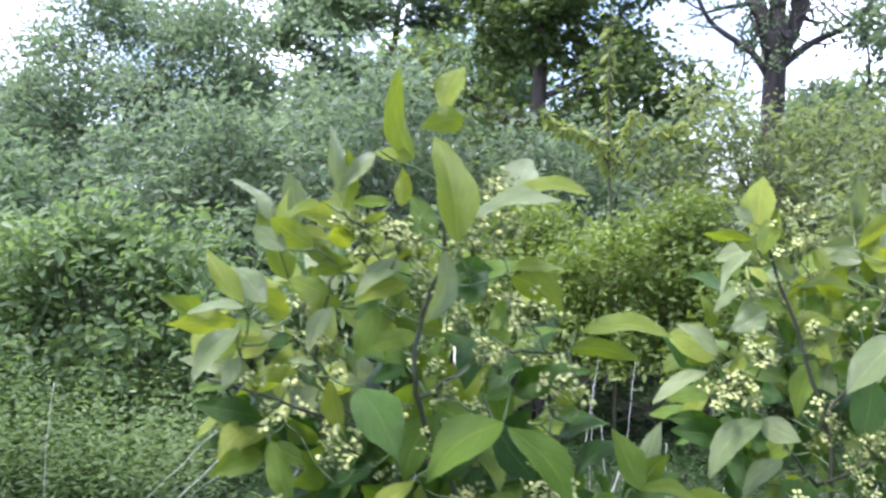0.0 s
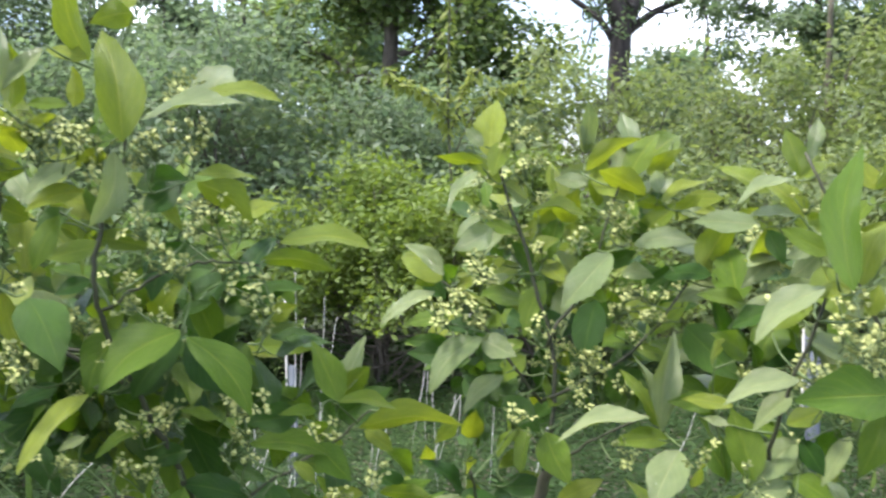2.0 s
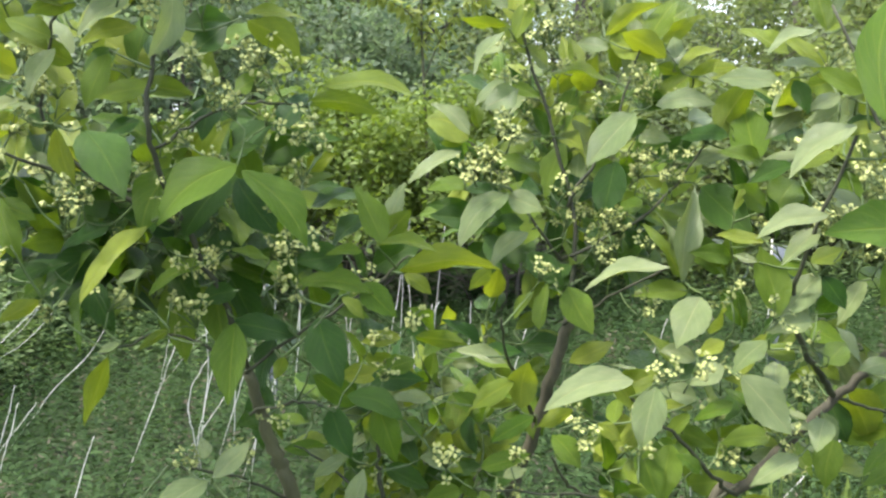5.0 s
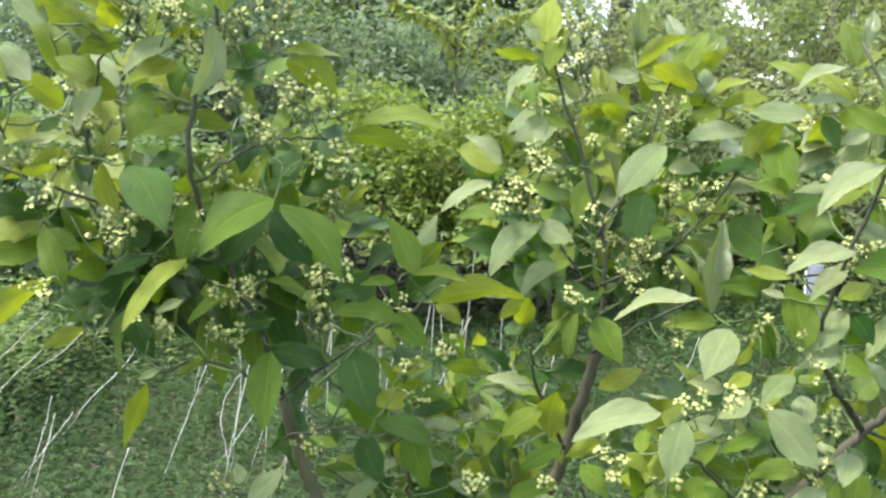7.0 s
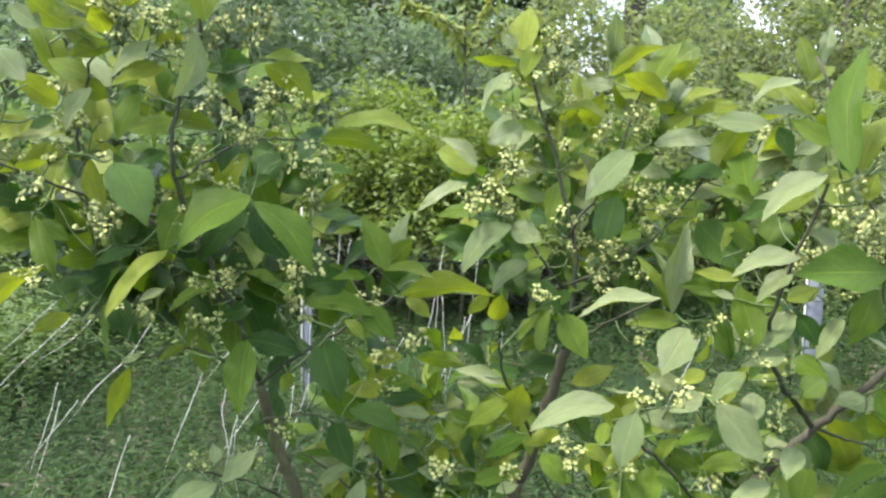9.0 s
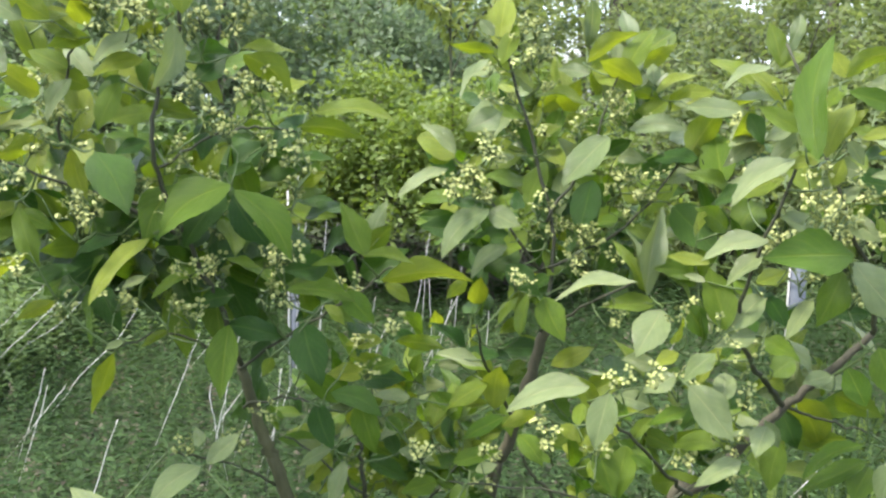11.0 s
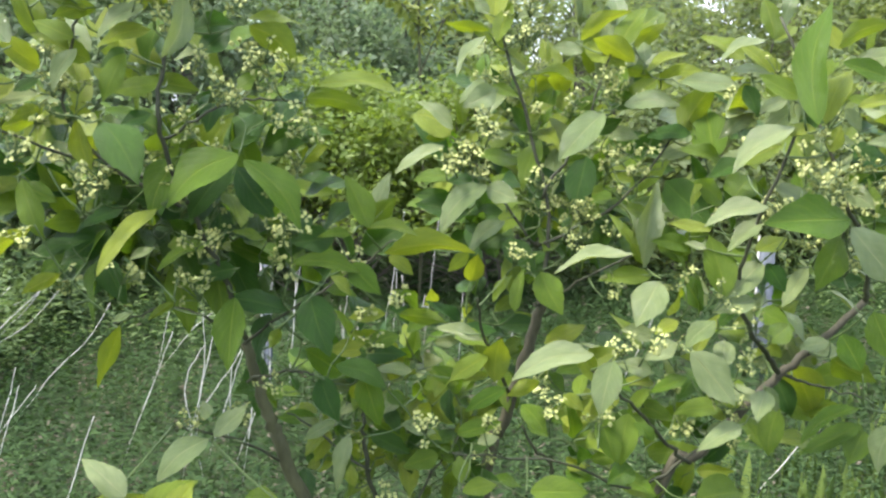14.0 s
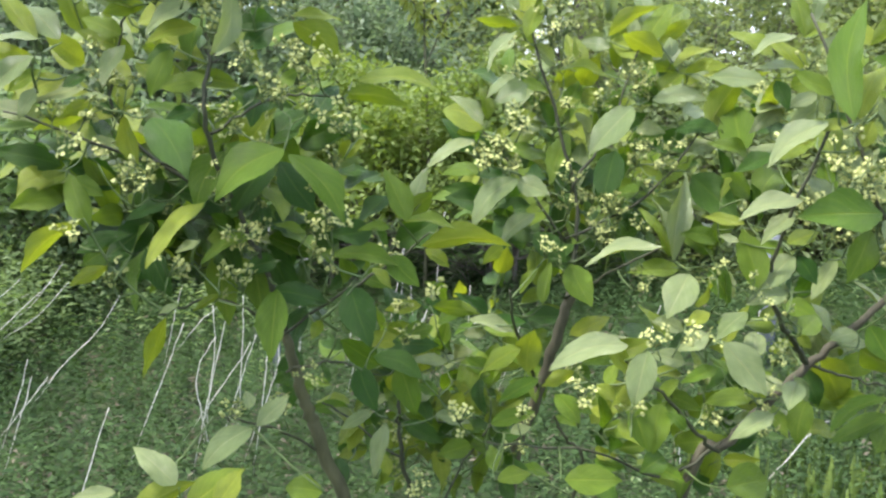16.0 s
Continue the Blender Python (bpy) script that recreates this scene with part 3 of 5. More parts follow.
def leaf_template(name, arch, fold, wave, sway, droop, seed, material):
    """One blade of unit length along y and unit width: pointed oval with finely toothed edge, arched, folded and bent sideways."""
    rng = np.random.default_rng(seed)
    rows, verts, faces, uvs = 17, [], [], []
    ph = rng.uniform(0, 6.28)
    widest = rng.uniform(0.80, 0.92)
    sway += rng.normal(0, 0.03)
    across = (-1, -0.66, -0.33, 0, 0.33, 0.66, 1)
    for i in range(rows):
        v = i / (rows - 1)
        half = 0.012
        if 0 < v < 1:
            half = 0.5 * math.sin(math.pi * v ** widest) ** 0.82 * (1.0 - 0.30 * v ** 4) * (1.04 + 0.02 * (-1) ** i)
        z = arch * 4 * v * (1 - v) - droop * max(0.0, v - 0.45) ** 2 * 3.3
        for u in across:
            lift = fold * abs(u) ** 1.3 * half + wave * half * math.sin(v * 8 + ph + (1.9 if u > 0 else 0)) * u * u
            edge = 0.012 * rng.normal() * (0 < v < 1) * abs(u)
            verts.append((u * half * (1 + edge) + sway * math.sin(math.pi * v), v + edge, z + lift))
            uvs.append((u, v))
    n = len(across)
    for i in range(rows - 1):
        for k in range(n - 1):
            a = i * n + k
            faces.append((a, a + 1, a + n + 1, a + n))
    me = mesh_from(name, verts, faces, material, True)
    layer = me.uv_layers.new(name="UVMap")
    for loop in me.loops:
        layer.data[loop.index].uv = uvs[loop.vertex_index]
    return me


# arch, fold, wave, sideways sway, drooping tip
LEAF_SHAPES = (
    (0.01, 0.12, 0.06, 0.0, 0.0), (0.03, 0.10, 0.09, 0.0, 0.05), (0.05, 0.09, 0.10, 0.04, 0.09), (0.04, 0.08, 0.12, -0.04, 0.12), (0.30, -0.30, 0.2, 0.0, 0.3),
    (0.02, 0.09, 0.08, 0.11, 0.05), (0.02, 0.09, 0.08, -0.11, 0.05), (0.03, 0.08, 0.07, 0.24, 0.06), (0.03, 0.08, 0.07, -0.24, 0.06), (0.02, 0.06, 0.13, 0.03, 0.15))
LEAF_MESH = {}
for kind_name, kind_mat in (("young", M_LEAF_YOUNG), ("grown", M_LEAF_MID), ("dark", M_LEAF_OLD_SHADED), ("pale", M_LEAF_SHEEN)):
    for shape, (arch, fold, wave, sway, droop) in enumerate(LEAF_SHAPES):
        for variant in range(3):
            LEAF_MESH[kind_name, shape, variant] = leaf_template("leaf", arch, fold * (0.7 + 0.35 * variant), wave, sway, droop, 40 + shape + 10 * variant, kind_mat)


class Shrub:
    """A shrub: its stems as lines, and the leaves and flowers that hang on them."""

    def __init__(self, place, label, stems, bark):
        self.top = thing("spindle_shrub", place, label, "shrub", "spindle shrubs")
        self.origin = np.array(place, float)
        self.nodes = []
        for n, (points, r0, r1) in enumerate(stems):
            line = curve_points(points, 6)
            rad = [r0 + (r1 - r0) * i / (len(line) - 1) for i in range(len(line))]
            v, f = [], []
            jitter = np.random.default_rng(n).normal(0, 0.0012, line.shape)
            add_tube(v, f, line + jitter - self.origin, rad, 8)
            part_mesh("stem" if n == 0 else "branch", mesh_from("stem", v, f, bark if n == 0 else (M_TWIG if r0 < 0.0056 else bark), True), self.top)
            self.nodes += [(p, r) for p, r in zip(line, rad) if p[2] > 0.8]
        self.rng = np.random.default_rng(77)

    def join(self, p, width=0.0011):
        """A thin green shoot from the nearest stem below to the point p."""
        p = np.asarray(p, float)
        best, cost = None, 9.0
        for q, r in self.nodes:
            c = np.linalg.norm(p - q) + 0.5 * max(0.0, q[2] - p[2] + 0.01)
            if c < cost:
                best, cost = q, c
        if best is None or cost < 0.0165:
            return
        mid = (best + p) / 2 + np.array((0, 0, -0.05 * np.linalg.norm(p - best))) + self.rng.normal(0, 0.002, 3)
        line = curve_points([best, mid, p], 3)
        v, f = [], []
        add_tube(v, f, line - self.origin, np.linspace(width * 1.3, width * 0.6, len(line)), 5)
        part_mesh("twig", mesh_from("twig", v, f, M_SHOOT, True), self.top)
        for q in line[2:]:
            self.nodes.append((q, width))

    def leaf(self, base, tip, width, roll, kind, shape):
        base, tip = np.asarray(base, float), np.asarray(tip, float)
        length = float(np.linalg.norm(tip - base))
        a = (tip - base) / length
        n0 = np.array((0.0, -1.0, 0.0))
        n0 = n0 - a * (a @ n0)
        n0 /= np.linalg.norm(n0)
        s = np.cross(a, n0)
        n = n0 * math.cos(radians(roll)) + s * math.sin(radians(roll))
        x = np.cross(a, n)
        ob = part_mesh("leaf", LEAF_MESH[kind, shape, int(self.rng.integers(0, 3))], self.top)
        m = Matrix.Identity(4)
        for i in range(3):
            m[i][0], m[i][1], m[i][2], m[i][3] = x[i] * length * width, a[i] * length, n[i] * length, base[i] - self.origin[i]
        ob.matrix_basis = m
        self.join(base - a * length * 0.07)



def set_leaves(shrub, kind, rows):
    for x0, y0, z0, x1, y1, z1, width, roll, shape in sorted(rows, key=lambda r: r[2]):
        shrub.leaf((x0, y0, z0), (x1, y1, z1), width, roll, kind, shape)


def flower_mesh(seed, open_petals):
    """One small flower of four cream petals round a green disc, or a round bud; unit size, facing z."""
    rng = np.random.default_rng(seed)
    v, f, mats = [], [], []
    if open_petals:
        for k in range(4):
            a = k * math.pi / 2 + 0.15 * rng.normal()
            d, w = np.array((math.cos(a), math.sin(a), 0)), np.array((-math.sin(a), math.cos(a), 0))
            b = len(v)
            up = np.array((0, 0, 1.0))
            for q in (d * 0.1, d * 0.55 + w * 0.32 + up * 0.1, d * 0.85 + w * 0.24, d * 1.0 - up * 0.12, d * 0.85 - w * 0.24, d * 0.55 - w * 0.32 + up * 0.1):
                v.append(tuple(q))
            f += [(b, b + 1, b + 2, b + 3), (b, b + 3, b + 4, b + 5)]
            mats += [0, 0]
    rad = 0.3 if open_petals else 0.48
    b = len(v)
    for q in ((1, 0, 0), (0, 1, 0), (-1, 0, 0), (0, -1, 0), (0, 0, 1.2), (0, 0, -1)):
        v.append(tuple(np.array(q) * rad + (0, 0, 0.1)))
    for k in range(4):
        f += [(b + k, b + (k + 1) % 4, b + 4), (b + (k + 1) % 4, b + k, b + 5)]
        mats += [1 if open_petals else 0] * 2
    me = mesh_from("flower", v, f, M_FLOWER)
    me.materials.append(M_SHOOT)
    me.polygons.foreach_set("material_index", mats)
    return me


FLOWER_MESH = [flower_mesh(90, True), flower_mesh(91, True), flower_mesh(92, True), flower_mesh(93, False)]


def head_template(seed, count):
    """The forked green stalk of a loose flower head, and where its flowers sit."""
    rng = np.random.default_rng(seed)
    v, f, seats = [], [], []
    fork = np.array((0, 0, 0.016))
    add_tube(v, f, [np.zeros(3), fork * 0.5, fork], [0.0008, 0.0007, 0.0006], 4)
    for _ in range(count):
        ang, out = rng.uniform(0, 6.28), rng.uniform(0.003, 0.017)
        p = fork + (math.cos(ang) * out, math.sin(ang) * out, rng.uniform(0.0, 0.016))
        add_tube(v, f, [fork * 0.9, (fork + p) / 2 + (0, 0, 0.001), p], [0.0005, 0.0004, 0.0004], 4)
        seats.append((p, unit(rng.normal(0, 0.5, 3) + (0, 0, 0.9)), rng.uniform(0.0046, 0.006), int(rng.integers(0, 4))))
    return mesh_from("flower_head", v, f, M_SHOOT, True), seats


HEADS = [head_template(90 + i, 7 + i) for i in range(5)]


def set_flowers(shrub, places):
    r = shrub.rng
    for p in places:
        me, seats = HEADS[int(r.integers(0, 5))]
        head = part_mesh("flower_head", me, shrub.top)
        head.matrix_basis = Matrix.Translation(Vector(np.asarray(p) - shrub.origin - (0, 0, 0.018))) @ pose(0, 0, 0, r.uniform(-5, 60), r.uniform(-40, 40), r.uniform(0, 360)) @ Matrix.Scale(r.uniform(1.0, 1.4), 4)
        for seat, facing, size, kind in seats:
            ob = part_mesh("flower", FLOWER_MESH[kind], head)
            ob.matrix_basis = Matrix.Translation(Vector(seat)) @ Vector(facing).to_track_quat("Z", "Y").to_matrix().to_4x4() @ Matrix.Scale(size, 4)
        shrub.join(np.asarray(p) - (0, 0, 0.018), 0.0009)


def fill_leaves(shrub, count, centre, radii, kinds, lengths=(0.045, 0.085)):
    """Further leaves inside the shrub, pointing out and down from its middle."""
    r = shrub.rng
    c = np.asarray(centre, float)
    spots = sorted((c + unit(r.normal(0, 1, 3)) * r.random() ** 0.4 * radii for _ in range(count)), key=lambda p: p[2])
    for p in spots:
        # the bare lower stems stand free of leaves
        if (abs(p[0] - 0.255) < 0.05 and p[1] < 1.15 and 1.02 < p[2] < 1.22) or (abs(p[0] + 0.02) < 0.042 and p[1] < 1.02 and 1.0 < p[2] < 1.18):
            continue
        d = unit((p - c) * (1, 1, 0.6) / radii + r.normal(0, 0.5, 3) + (0, -0.1, 0.05))
        upward = 1 if np.cross(d, (0.0, -1.0, 0.0))[2] > 0 else -1
        shrub.leaf(p, p + d * r.uniform(*lengths) * 1.12, r.uniform(0.36, 0.5), upward * r.uniform(8, 72), kinds[int(r.integers(0, len(kinds)))], int(r.integers(0, 4)))


def fill_flowers(shrub, count, centre, radii):
    r = shrub.rng
    set_flowers(shrub, [np.asarray(centre) + unit(r.normal(0, 1, 3)) * r.random() ** 0.4 * radii for _ in range(count)])


shrub_a = Shrub((0.12, 1.10, 0.0), "spindle shrub in flower with a tall leafy leader shoot", [
    ([(0.12, 1.10, -0.03), (0.10, 1.06, 0.45), (0.04, 1.02, 0.90), (-0.015, 1.00, 1.088), (-0.031, 0.99, 1.137), (-0.044, 0.98, 1.184), (-0.053, 0.97, 1.230)], 0.0098, 0.0052),
    ([(-0.053, 0.97, 1.228), (-0.075, 0.94, 1.31), (-0.110, 0.92, 1.39), (-0.127, 0.90, 1.459), (-0.119, 0.90, 1.518), (-0.100, 0.90, 1.57), (-0.105, 0.90, 1.640)], 0.003, 0.0015),
    ([(-0.10, 0.93, 1.37), (-0.18, 0.93, 1.42), (-0.211, 0.92, 1.463), (-0.208, 0.92, 1.51), (-0.19, 0.90, 1.56)], 0.0022, 0.0012),
    ([(-0.12, 0.93, 1.40), (-0.22, 0.92, 1.43), (-0.30, 0.90, 1.465)], 0.002, 0.001),
    ([(-0.125, 0.91, 1.44), (-0.08, 0.91, 1.47), (-0.042, 0.92, 1.480), (0.005, 0.91, 1.478)], 0.0016, 0.0009),
    ([(-0.065, 0.97, 1.235), (-0.091, 0.95, 1.263), (-0.13, 0.94, 1.277), (-0.178, 0.92, 1.265)], 0.0017, 0.0009),
    ([(-0.056, 0.97, 1.190), (-0.009, 0.95, 1.203), (0.013, 0.94, 1.201)], 0.0016, 0.001),
    ([(-0.058, 0.965, 1.23), (0.0, 0.97, 1.27), (0.07, 0.97, 1.31), (0.10, 0.97, 1.335)], 0.0018, 0.001),
    ([(-0.02, 1.0, 1.09), (-0.08, 0.97, 1.13), (-0.13, 0.95, 1.15)], 0.0016, 0.0009),
], M_STEM)
shrub_c = Shrub((0.20, 1.22, 0.0), "spindle shrub with dense creamy flower clusters", [
    ([(0.20, 1.22, -0.03), (0.21, 1.20, 0.5), (0.249, 1.16, 0.995), (0.265, 1.15, 1.056), (0.291, 1.12, 1.169), (0.303, 1.10, 1.237)], 0.0105, 0.0066),
    ([(0.303, 1.10, 1.235), (0.315, 1.13, 1.36), (0.275, 1.16, 1.514), (0.255, 1.16, 1.59)], 0.003, 0.0015),
    ([(0.30, 1.12, 1.30), (0.24, 1.12, 1.38), (0.19, 1.12, 1.44)], 0.002, 0.001),
    ([(0.305, 1.13, 1.36), (0.36, 1.13, 1.45), (0.40, 1.13, 1.56)], 0.0022, 0.0011),
    ([(0.30, 1.12, 1.30), (0.40, 1.10, 1.36), (0.47, 1.09, 1.45)], 0.0022, 0.0011),
    ([(0.295, 1.10, 1.23), (0.36, 1.06, 1.28), (0.42, 1.02, 1.32)], 0.0018, 0.001),
    ([(0.270, 1.13, 1.11), (0.22, 1.05, 1.20), (0.20, 1.01, 1.26)], 0.0024, 0.0012),
], M_STEM_PALE)
shrub_r = Shrub((0.30, 1.05, 0.0), "spreading spindle shrub with a leaning forked stem", [
    ([(0.30, 1.05, -0.03), (0.335, 1.02, 0.55), (0.406, 0.97, 1.025), (0.442, 0.95, 1.082), (0.477, 0.93, 1.131), (0.516, 0.91, 1.184), (0.560, 0.90, 1.226), (0.602, 0.889, 1.271)], 0.0076, 0.0036),
    ([(0.517, 0.91, 1.187), (0.481, 0.885, 1.224), (0.442, 0.86, 1.267), (0.430, 0.84, 1.33), (0.455, 0.80, 1.45)], 0.0034, 0.0016),
    ([(0.517, 0.91, 1.187), (0.557, 0.90, 1.174), (0.60, 0.88, 1.165)], 0.002, 0.001),
    ([(0.430, 0.945, 1.078), (0.382, 0.92, 1.123), (0.335, 0.90, 1.173), (0.29, 0.88, 1.21)], 0.0026, 0.0011),
    ([(0.600, 0.889, 1.268), (0.590, 0.88, 1.32), (0.54, 0.88, 1.43), (0.50, 0.92, 1.57)], 0.0032, 0.0015),
    ([(0.44, 0.95, 1.087), (0.37, 0.95, 1.05), (0.28, 0.94, 1.09), (0.16, 0.96, 1.10)], 0.0022, 0.001),
], M_STEM_PALE)
shrub_d = Shrub((0.13, 1.10, 0.0), "low young spindle shoots growing between the taller shrubs", [
    ([(0.13, 1.10, -0.03), (0.12, 1.07, 0.5), (0.098, 1.03, 0.92), (0.076, 1.01, 1.067), (0.070, 1.00, 1.125), (0.080, 1.00, 1.18)], 0.0042, 0.0016),
    ([(0.13, 1.09, 0.4), (0.24, 1.05, 0.85), (0.287, 1.00, 1.043), (0.264, 0.99, 1.087), (0.247, 0.98, 1.119)], 0.0032, 0.0013),
    ([(0.098, 1.03, 0.92), (0.14, 1.04, 1.02), (0.19, 1.05, 1.09)], 0.002, 0.001),
    ([(0.076, 1.01, 1.067), (0.03, 1.03, 1.10), (-0.01, 1.04, 1.13)], 0.0018, 0.0009),
], M_TWIG)

# shrub with the tall leader
set_leaves(shrub_a, "young", [
    (-0.186, 0.896, 1.557, -0.220, 0.901, 1.577, 0.42, 29, 3),
    (-0.176, 0.894, 1.560, -0.214, 0.896, 1.553, 0.51, 147, 3),
    (-0.198, 0.900, 1.533, -0.233, 0.904, 1.550, 0.53, 30, 3),
    (-0.130, 0.892, 1.541, -0.177, 0.888, 1.526, 0.33, 21, 7),
    (-0.115, 0.905, 1.571, -0.144, 0.908, 1.562, 0.52, 146, 1),
    (-0.046, 0.905, 1.553, 0.005, 0.905, 1.553, 0.32, -52, 2),
    (-0.043, 0.898, 1.547, 0.001, 0.908, 1.507, 0.49, -153, 7),
    (-0.226, 0.895, 1.470, -0.252, 0.897, 1.462, 0.54, 163, 3),
    (-0.200, 0.905, 1.460, -0.192, 0.917, 1.409, 0.38, 140, 2),
    (-0.128, 0.870, 1.382, -0.183, 0.855, 1.326, 0.32, 50, 7),
])
set_leaves(shrub_a, "young", [
    (-0.221, 0.903, 1.319, -0.257, 0.907, 1.300, 0.39, 156, 0),
    (-0.119, 0.896, 1.290, -0.144, 0.900, 1.273, 0.33, 160, 0),
    (-0.169, 0.898, 1.269, -0.196, 0.912, 1.208, 0.32, 132, 7),
    (-0.022, 0.892, 1.262, -0.031, 0.897, 1.242, 0.54, 178, 2),
    (0.029, 0.894, 1.312, 0.049, 0.889, 1.293, 0.43, -34, 3),
    (0.092, 0.980, 1.254, 0.052, 0.979, 1.251, 0.45, 40, 1),
    (0.109, 1.000, 1.248, 0.163, 1.002, 1.239, 0.36, -166, 3),
    (0.005, 0.920, 1.481, 0.069, 0.923, 1.471, 0.32, -152, 7),
    (0.021, 0.940, 1.494, 0.103, 0.939, 1.490, 0.32, -50, 8),
    (0.070, 0.950, 1.349, 0.098, 0.942, 1.383, 0.53, -162, 1),
])
set_leaves(shrub_a, "young", [
    (0.067, 0.930, 1.354, 0.120, 0.928, 1.347, 0.32, -55, 8),
    (0.087, 0.950, 1.324, 0.183, 0.950, 1.326, 0.32, -145, 7),
    (0.093, 0.960, 1.319, 0.119, 0.955, 1.300, 0.52, -32, 1),
    (0.183, 0.980, 1.317, 0.161, 0.985, 1.297, 0.54, 171, 1),
    (0.054, 0.970, 1.178, 0.075, 0.986, 1.157, 0.54, 173, 3),
    (-0.125, 0.900, 1.645, -0.136, 0.880, 1.721, 0.32, -143, 7),
    (-0.098, 0.920, 1.688, -0.080, 0.931, 1.732, 0.52, -22, 3),
    (-0.082, 0.850, 1.675, -0.115, 0.874, 1.672, 0.54, 159, 3),
    (-0.089, 0.830, 1.577, -0.103, 0.851, 1.665, 0.40, 28, 2),
    (-0.040, 0.910, 1.618, 0.028, 0.910, 1.616, 0.32, -46, 8),
])
set_leaves(shrub_a, "young", [
    (-0.183, 0.889, 1.606, -0.175, 0.876, 1.656, 0.35, 162, 3),
    (-0.175, 0.910, 1.579, -0.195, 0.922, 1.626, 0.43, 34, 1),
    (-0.125, 0.895, 1.647, -0.158, 0.896, 1.655, 0.44, 23, 3),
    (-0.136, 0.887, 1.607, -0.131, 0.879, 1.639, 0.48, 158, 3),
    (-0.147, 0.883, 1.601, -0.169, 0.884, 1.596, 0.36, 150, 9),
    (-0.209, 0.889, 1.575, -0.243, 0.883, 1.601, 0.54, 174, 9),
    (-0.204, 0.897, 1.613, -0.240, 0.893, 1.598, 0.32, 42, 3),
    (-0.269, 0.891, 1.528, -0.301, 0.903, 1.576, 0.35, 41, 8),
    (-0.273, 0.888, 1.513, -0.331, 0.887, 1.516, 0.38, 159, 9),
    (-0.269, 0.892, 1.501, -0.296, 0.886, 1.481, 0.42, 23, 1),
])
set_leaves(shrub_a, "young", [
    (-0.243, 0.898, 1.363, -0.300, 0.909, 1.317, 0.32, 141, 8),
    (-0.148, 0.800, 1.117, -0.097, 0.809, 1.148, 0.52, -44, 1),
    (-0.198, 0.800, 1.116, -0.139, 0.793, 1.146, 0.35, -172, 1),
    (-0.123, 0.790, 1.120, -0.099, 0.799, 1.151, 0.54, -28, 0),
    (-0.251, 0.908, 1.495, -0.284, 0.904, 1.481, 0.51, 21, 9),
    (-0.231, 0.920, 1.467, -0.284, 0.924, 1.450, 0.36, 151, 9),
    (-0.194, 0.897, 1.580, -0.227, 0.895, 1.572, 0.32, 50, 9),
    (-0.183, 0.920, 1.573, -0.193, 0.893, 1.596, 0.54, -177, 9),
])
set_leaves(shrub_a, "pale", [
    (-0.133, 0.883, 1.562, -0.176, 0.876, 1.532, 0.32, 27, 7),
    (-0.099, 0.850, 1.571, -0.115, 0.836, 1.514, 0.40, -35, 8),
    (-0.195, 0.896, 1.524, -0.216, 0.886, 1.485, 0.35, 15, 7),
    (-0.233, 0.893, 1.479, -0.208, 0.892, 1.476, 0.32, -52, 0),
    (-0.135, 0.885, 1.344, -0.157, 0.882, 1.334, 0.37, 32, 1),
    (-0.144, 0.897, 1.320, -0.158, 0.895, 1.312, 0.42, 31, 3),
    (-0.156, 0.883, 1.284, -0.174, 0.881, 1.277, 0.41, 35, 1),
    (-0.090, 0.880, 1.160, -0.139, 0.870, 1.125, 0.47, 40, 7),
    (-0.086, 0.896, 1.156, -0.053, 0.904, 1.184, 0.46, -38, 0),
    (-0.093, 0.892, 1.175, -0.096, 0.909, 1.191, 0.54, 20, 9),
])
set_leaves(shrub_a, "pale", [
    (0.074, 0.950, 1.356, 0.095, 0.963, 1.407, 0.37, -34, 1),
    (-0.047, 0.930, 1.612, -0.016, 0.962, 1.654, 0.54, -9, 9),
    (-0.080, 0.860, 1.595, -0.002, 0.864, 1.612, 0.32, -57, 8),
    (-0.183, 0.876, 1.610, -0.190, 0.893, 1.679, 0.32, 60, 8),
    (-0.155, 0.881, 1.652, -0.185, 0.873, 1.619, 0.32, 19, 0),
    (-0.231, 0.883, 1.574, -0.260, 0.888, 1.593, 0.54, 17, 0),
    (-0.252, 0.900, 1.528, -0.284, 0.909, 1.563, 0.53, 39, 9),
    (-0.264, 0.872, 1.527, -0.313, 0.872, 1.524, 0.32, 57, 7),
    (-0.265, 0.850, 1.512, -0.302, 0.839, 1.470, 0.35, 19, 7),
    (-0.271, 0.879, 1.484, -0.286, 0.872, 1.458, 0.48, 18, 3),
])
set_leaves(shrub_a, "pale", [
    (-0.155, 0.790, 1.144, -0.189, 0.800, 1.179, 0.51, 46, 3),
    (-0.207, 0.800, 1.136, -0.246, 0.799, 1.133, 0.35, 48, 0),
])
set_leaves(shrub_a, "grown", [
    (-0.157, 0.916, 1.521, -0.177, 0.905, 1.477, 0.45, 17, 1),
    (-0.124, 0.925, 1.495, -0.170, 0.923, 1.486, 0.44, 25, 1),
    (-0.055, 0.860, 1.431, -0.119, 0.848, 1.386, 0.45, 28, 7),
    (-0.051, 0.860, 1.426, -0.000, 0.844, 1.365, 0.39, -32, 8),
    (-0.110, 0.919, 1.426, -0.141, 0.905, 1.372, 0.54, 22, 9),
    (-0.255, 0.926, 1.405, -0.237, 0.911, 1.349, 0.39, 10, 3),
    (-0.086, 0.923, 1.342, -0.137, 0.916, 1.318, 0.32, 51, 7),
    (-0.065, 0.922, 1.354, -0.031, 0.920, 1.347, 0.32, -47, 9),
    (-0.063, 0.913, 1.290, -0.071, 0.895, 1.221, 0.44, 24, 0),
    (-0.008, 0.920, 1.322, 0.062, 0.917, 1.311, 0.32, -44, 8),
])
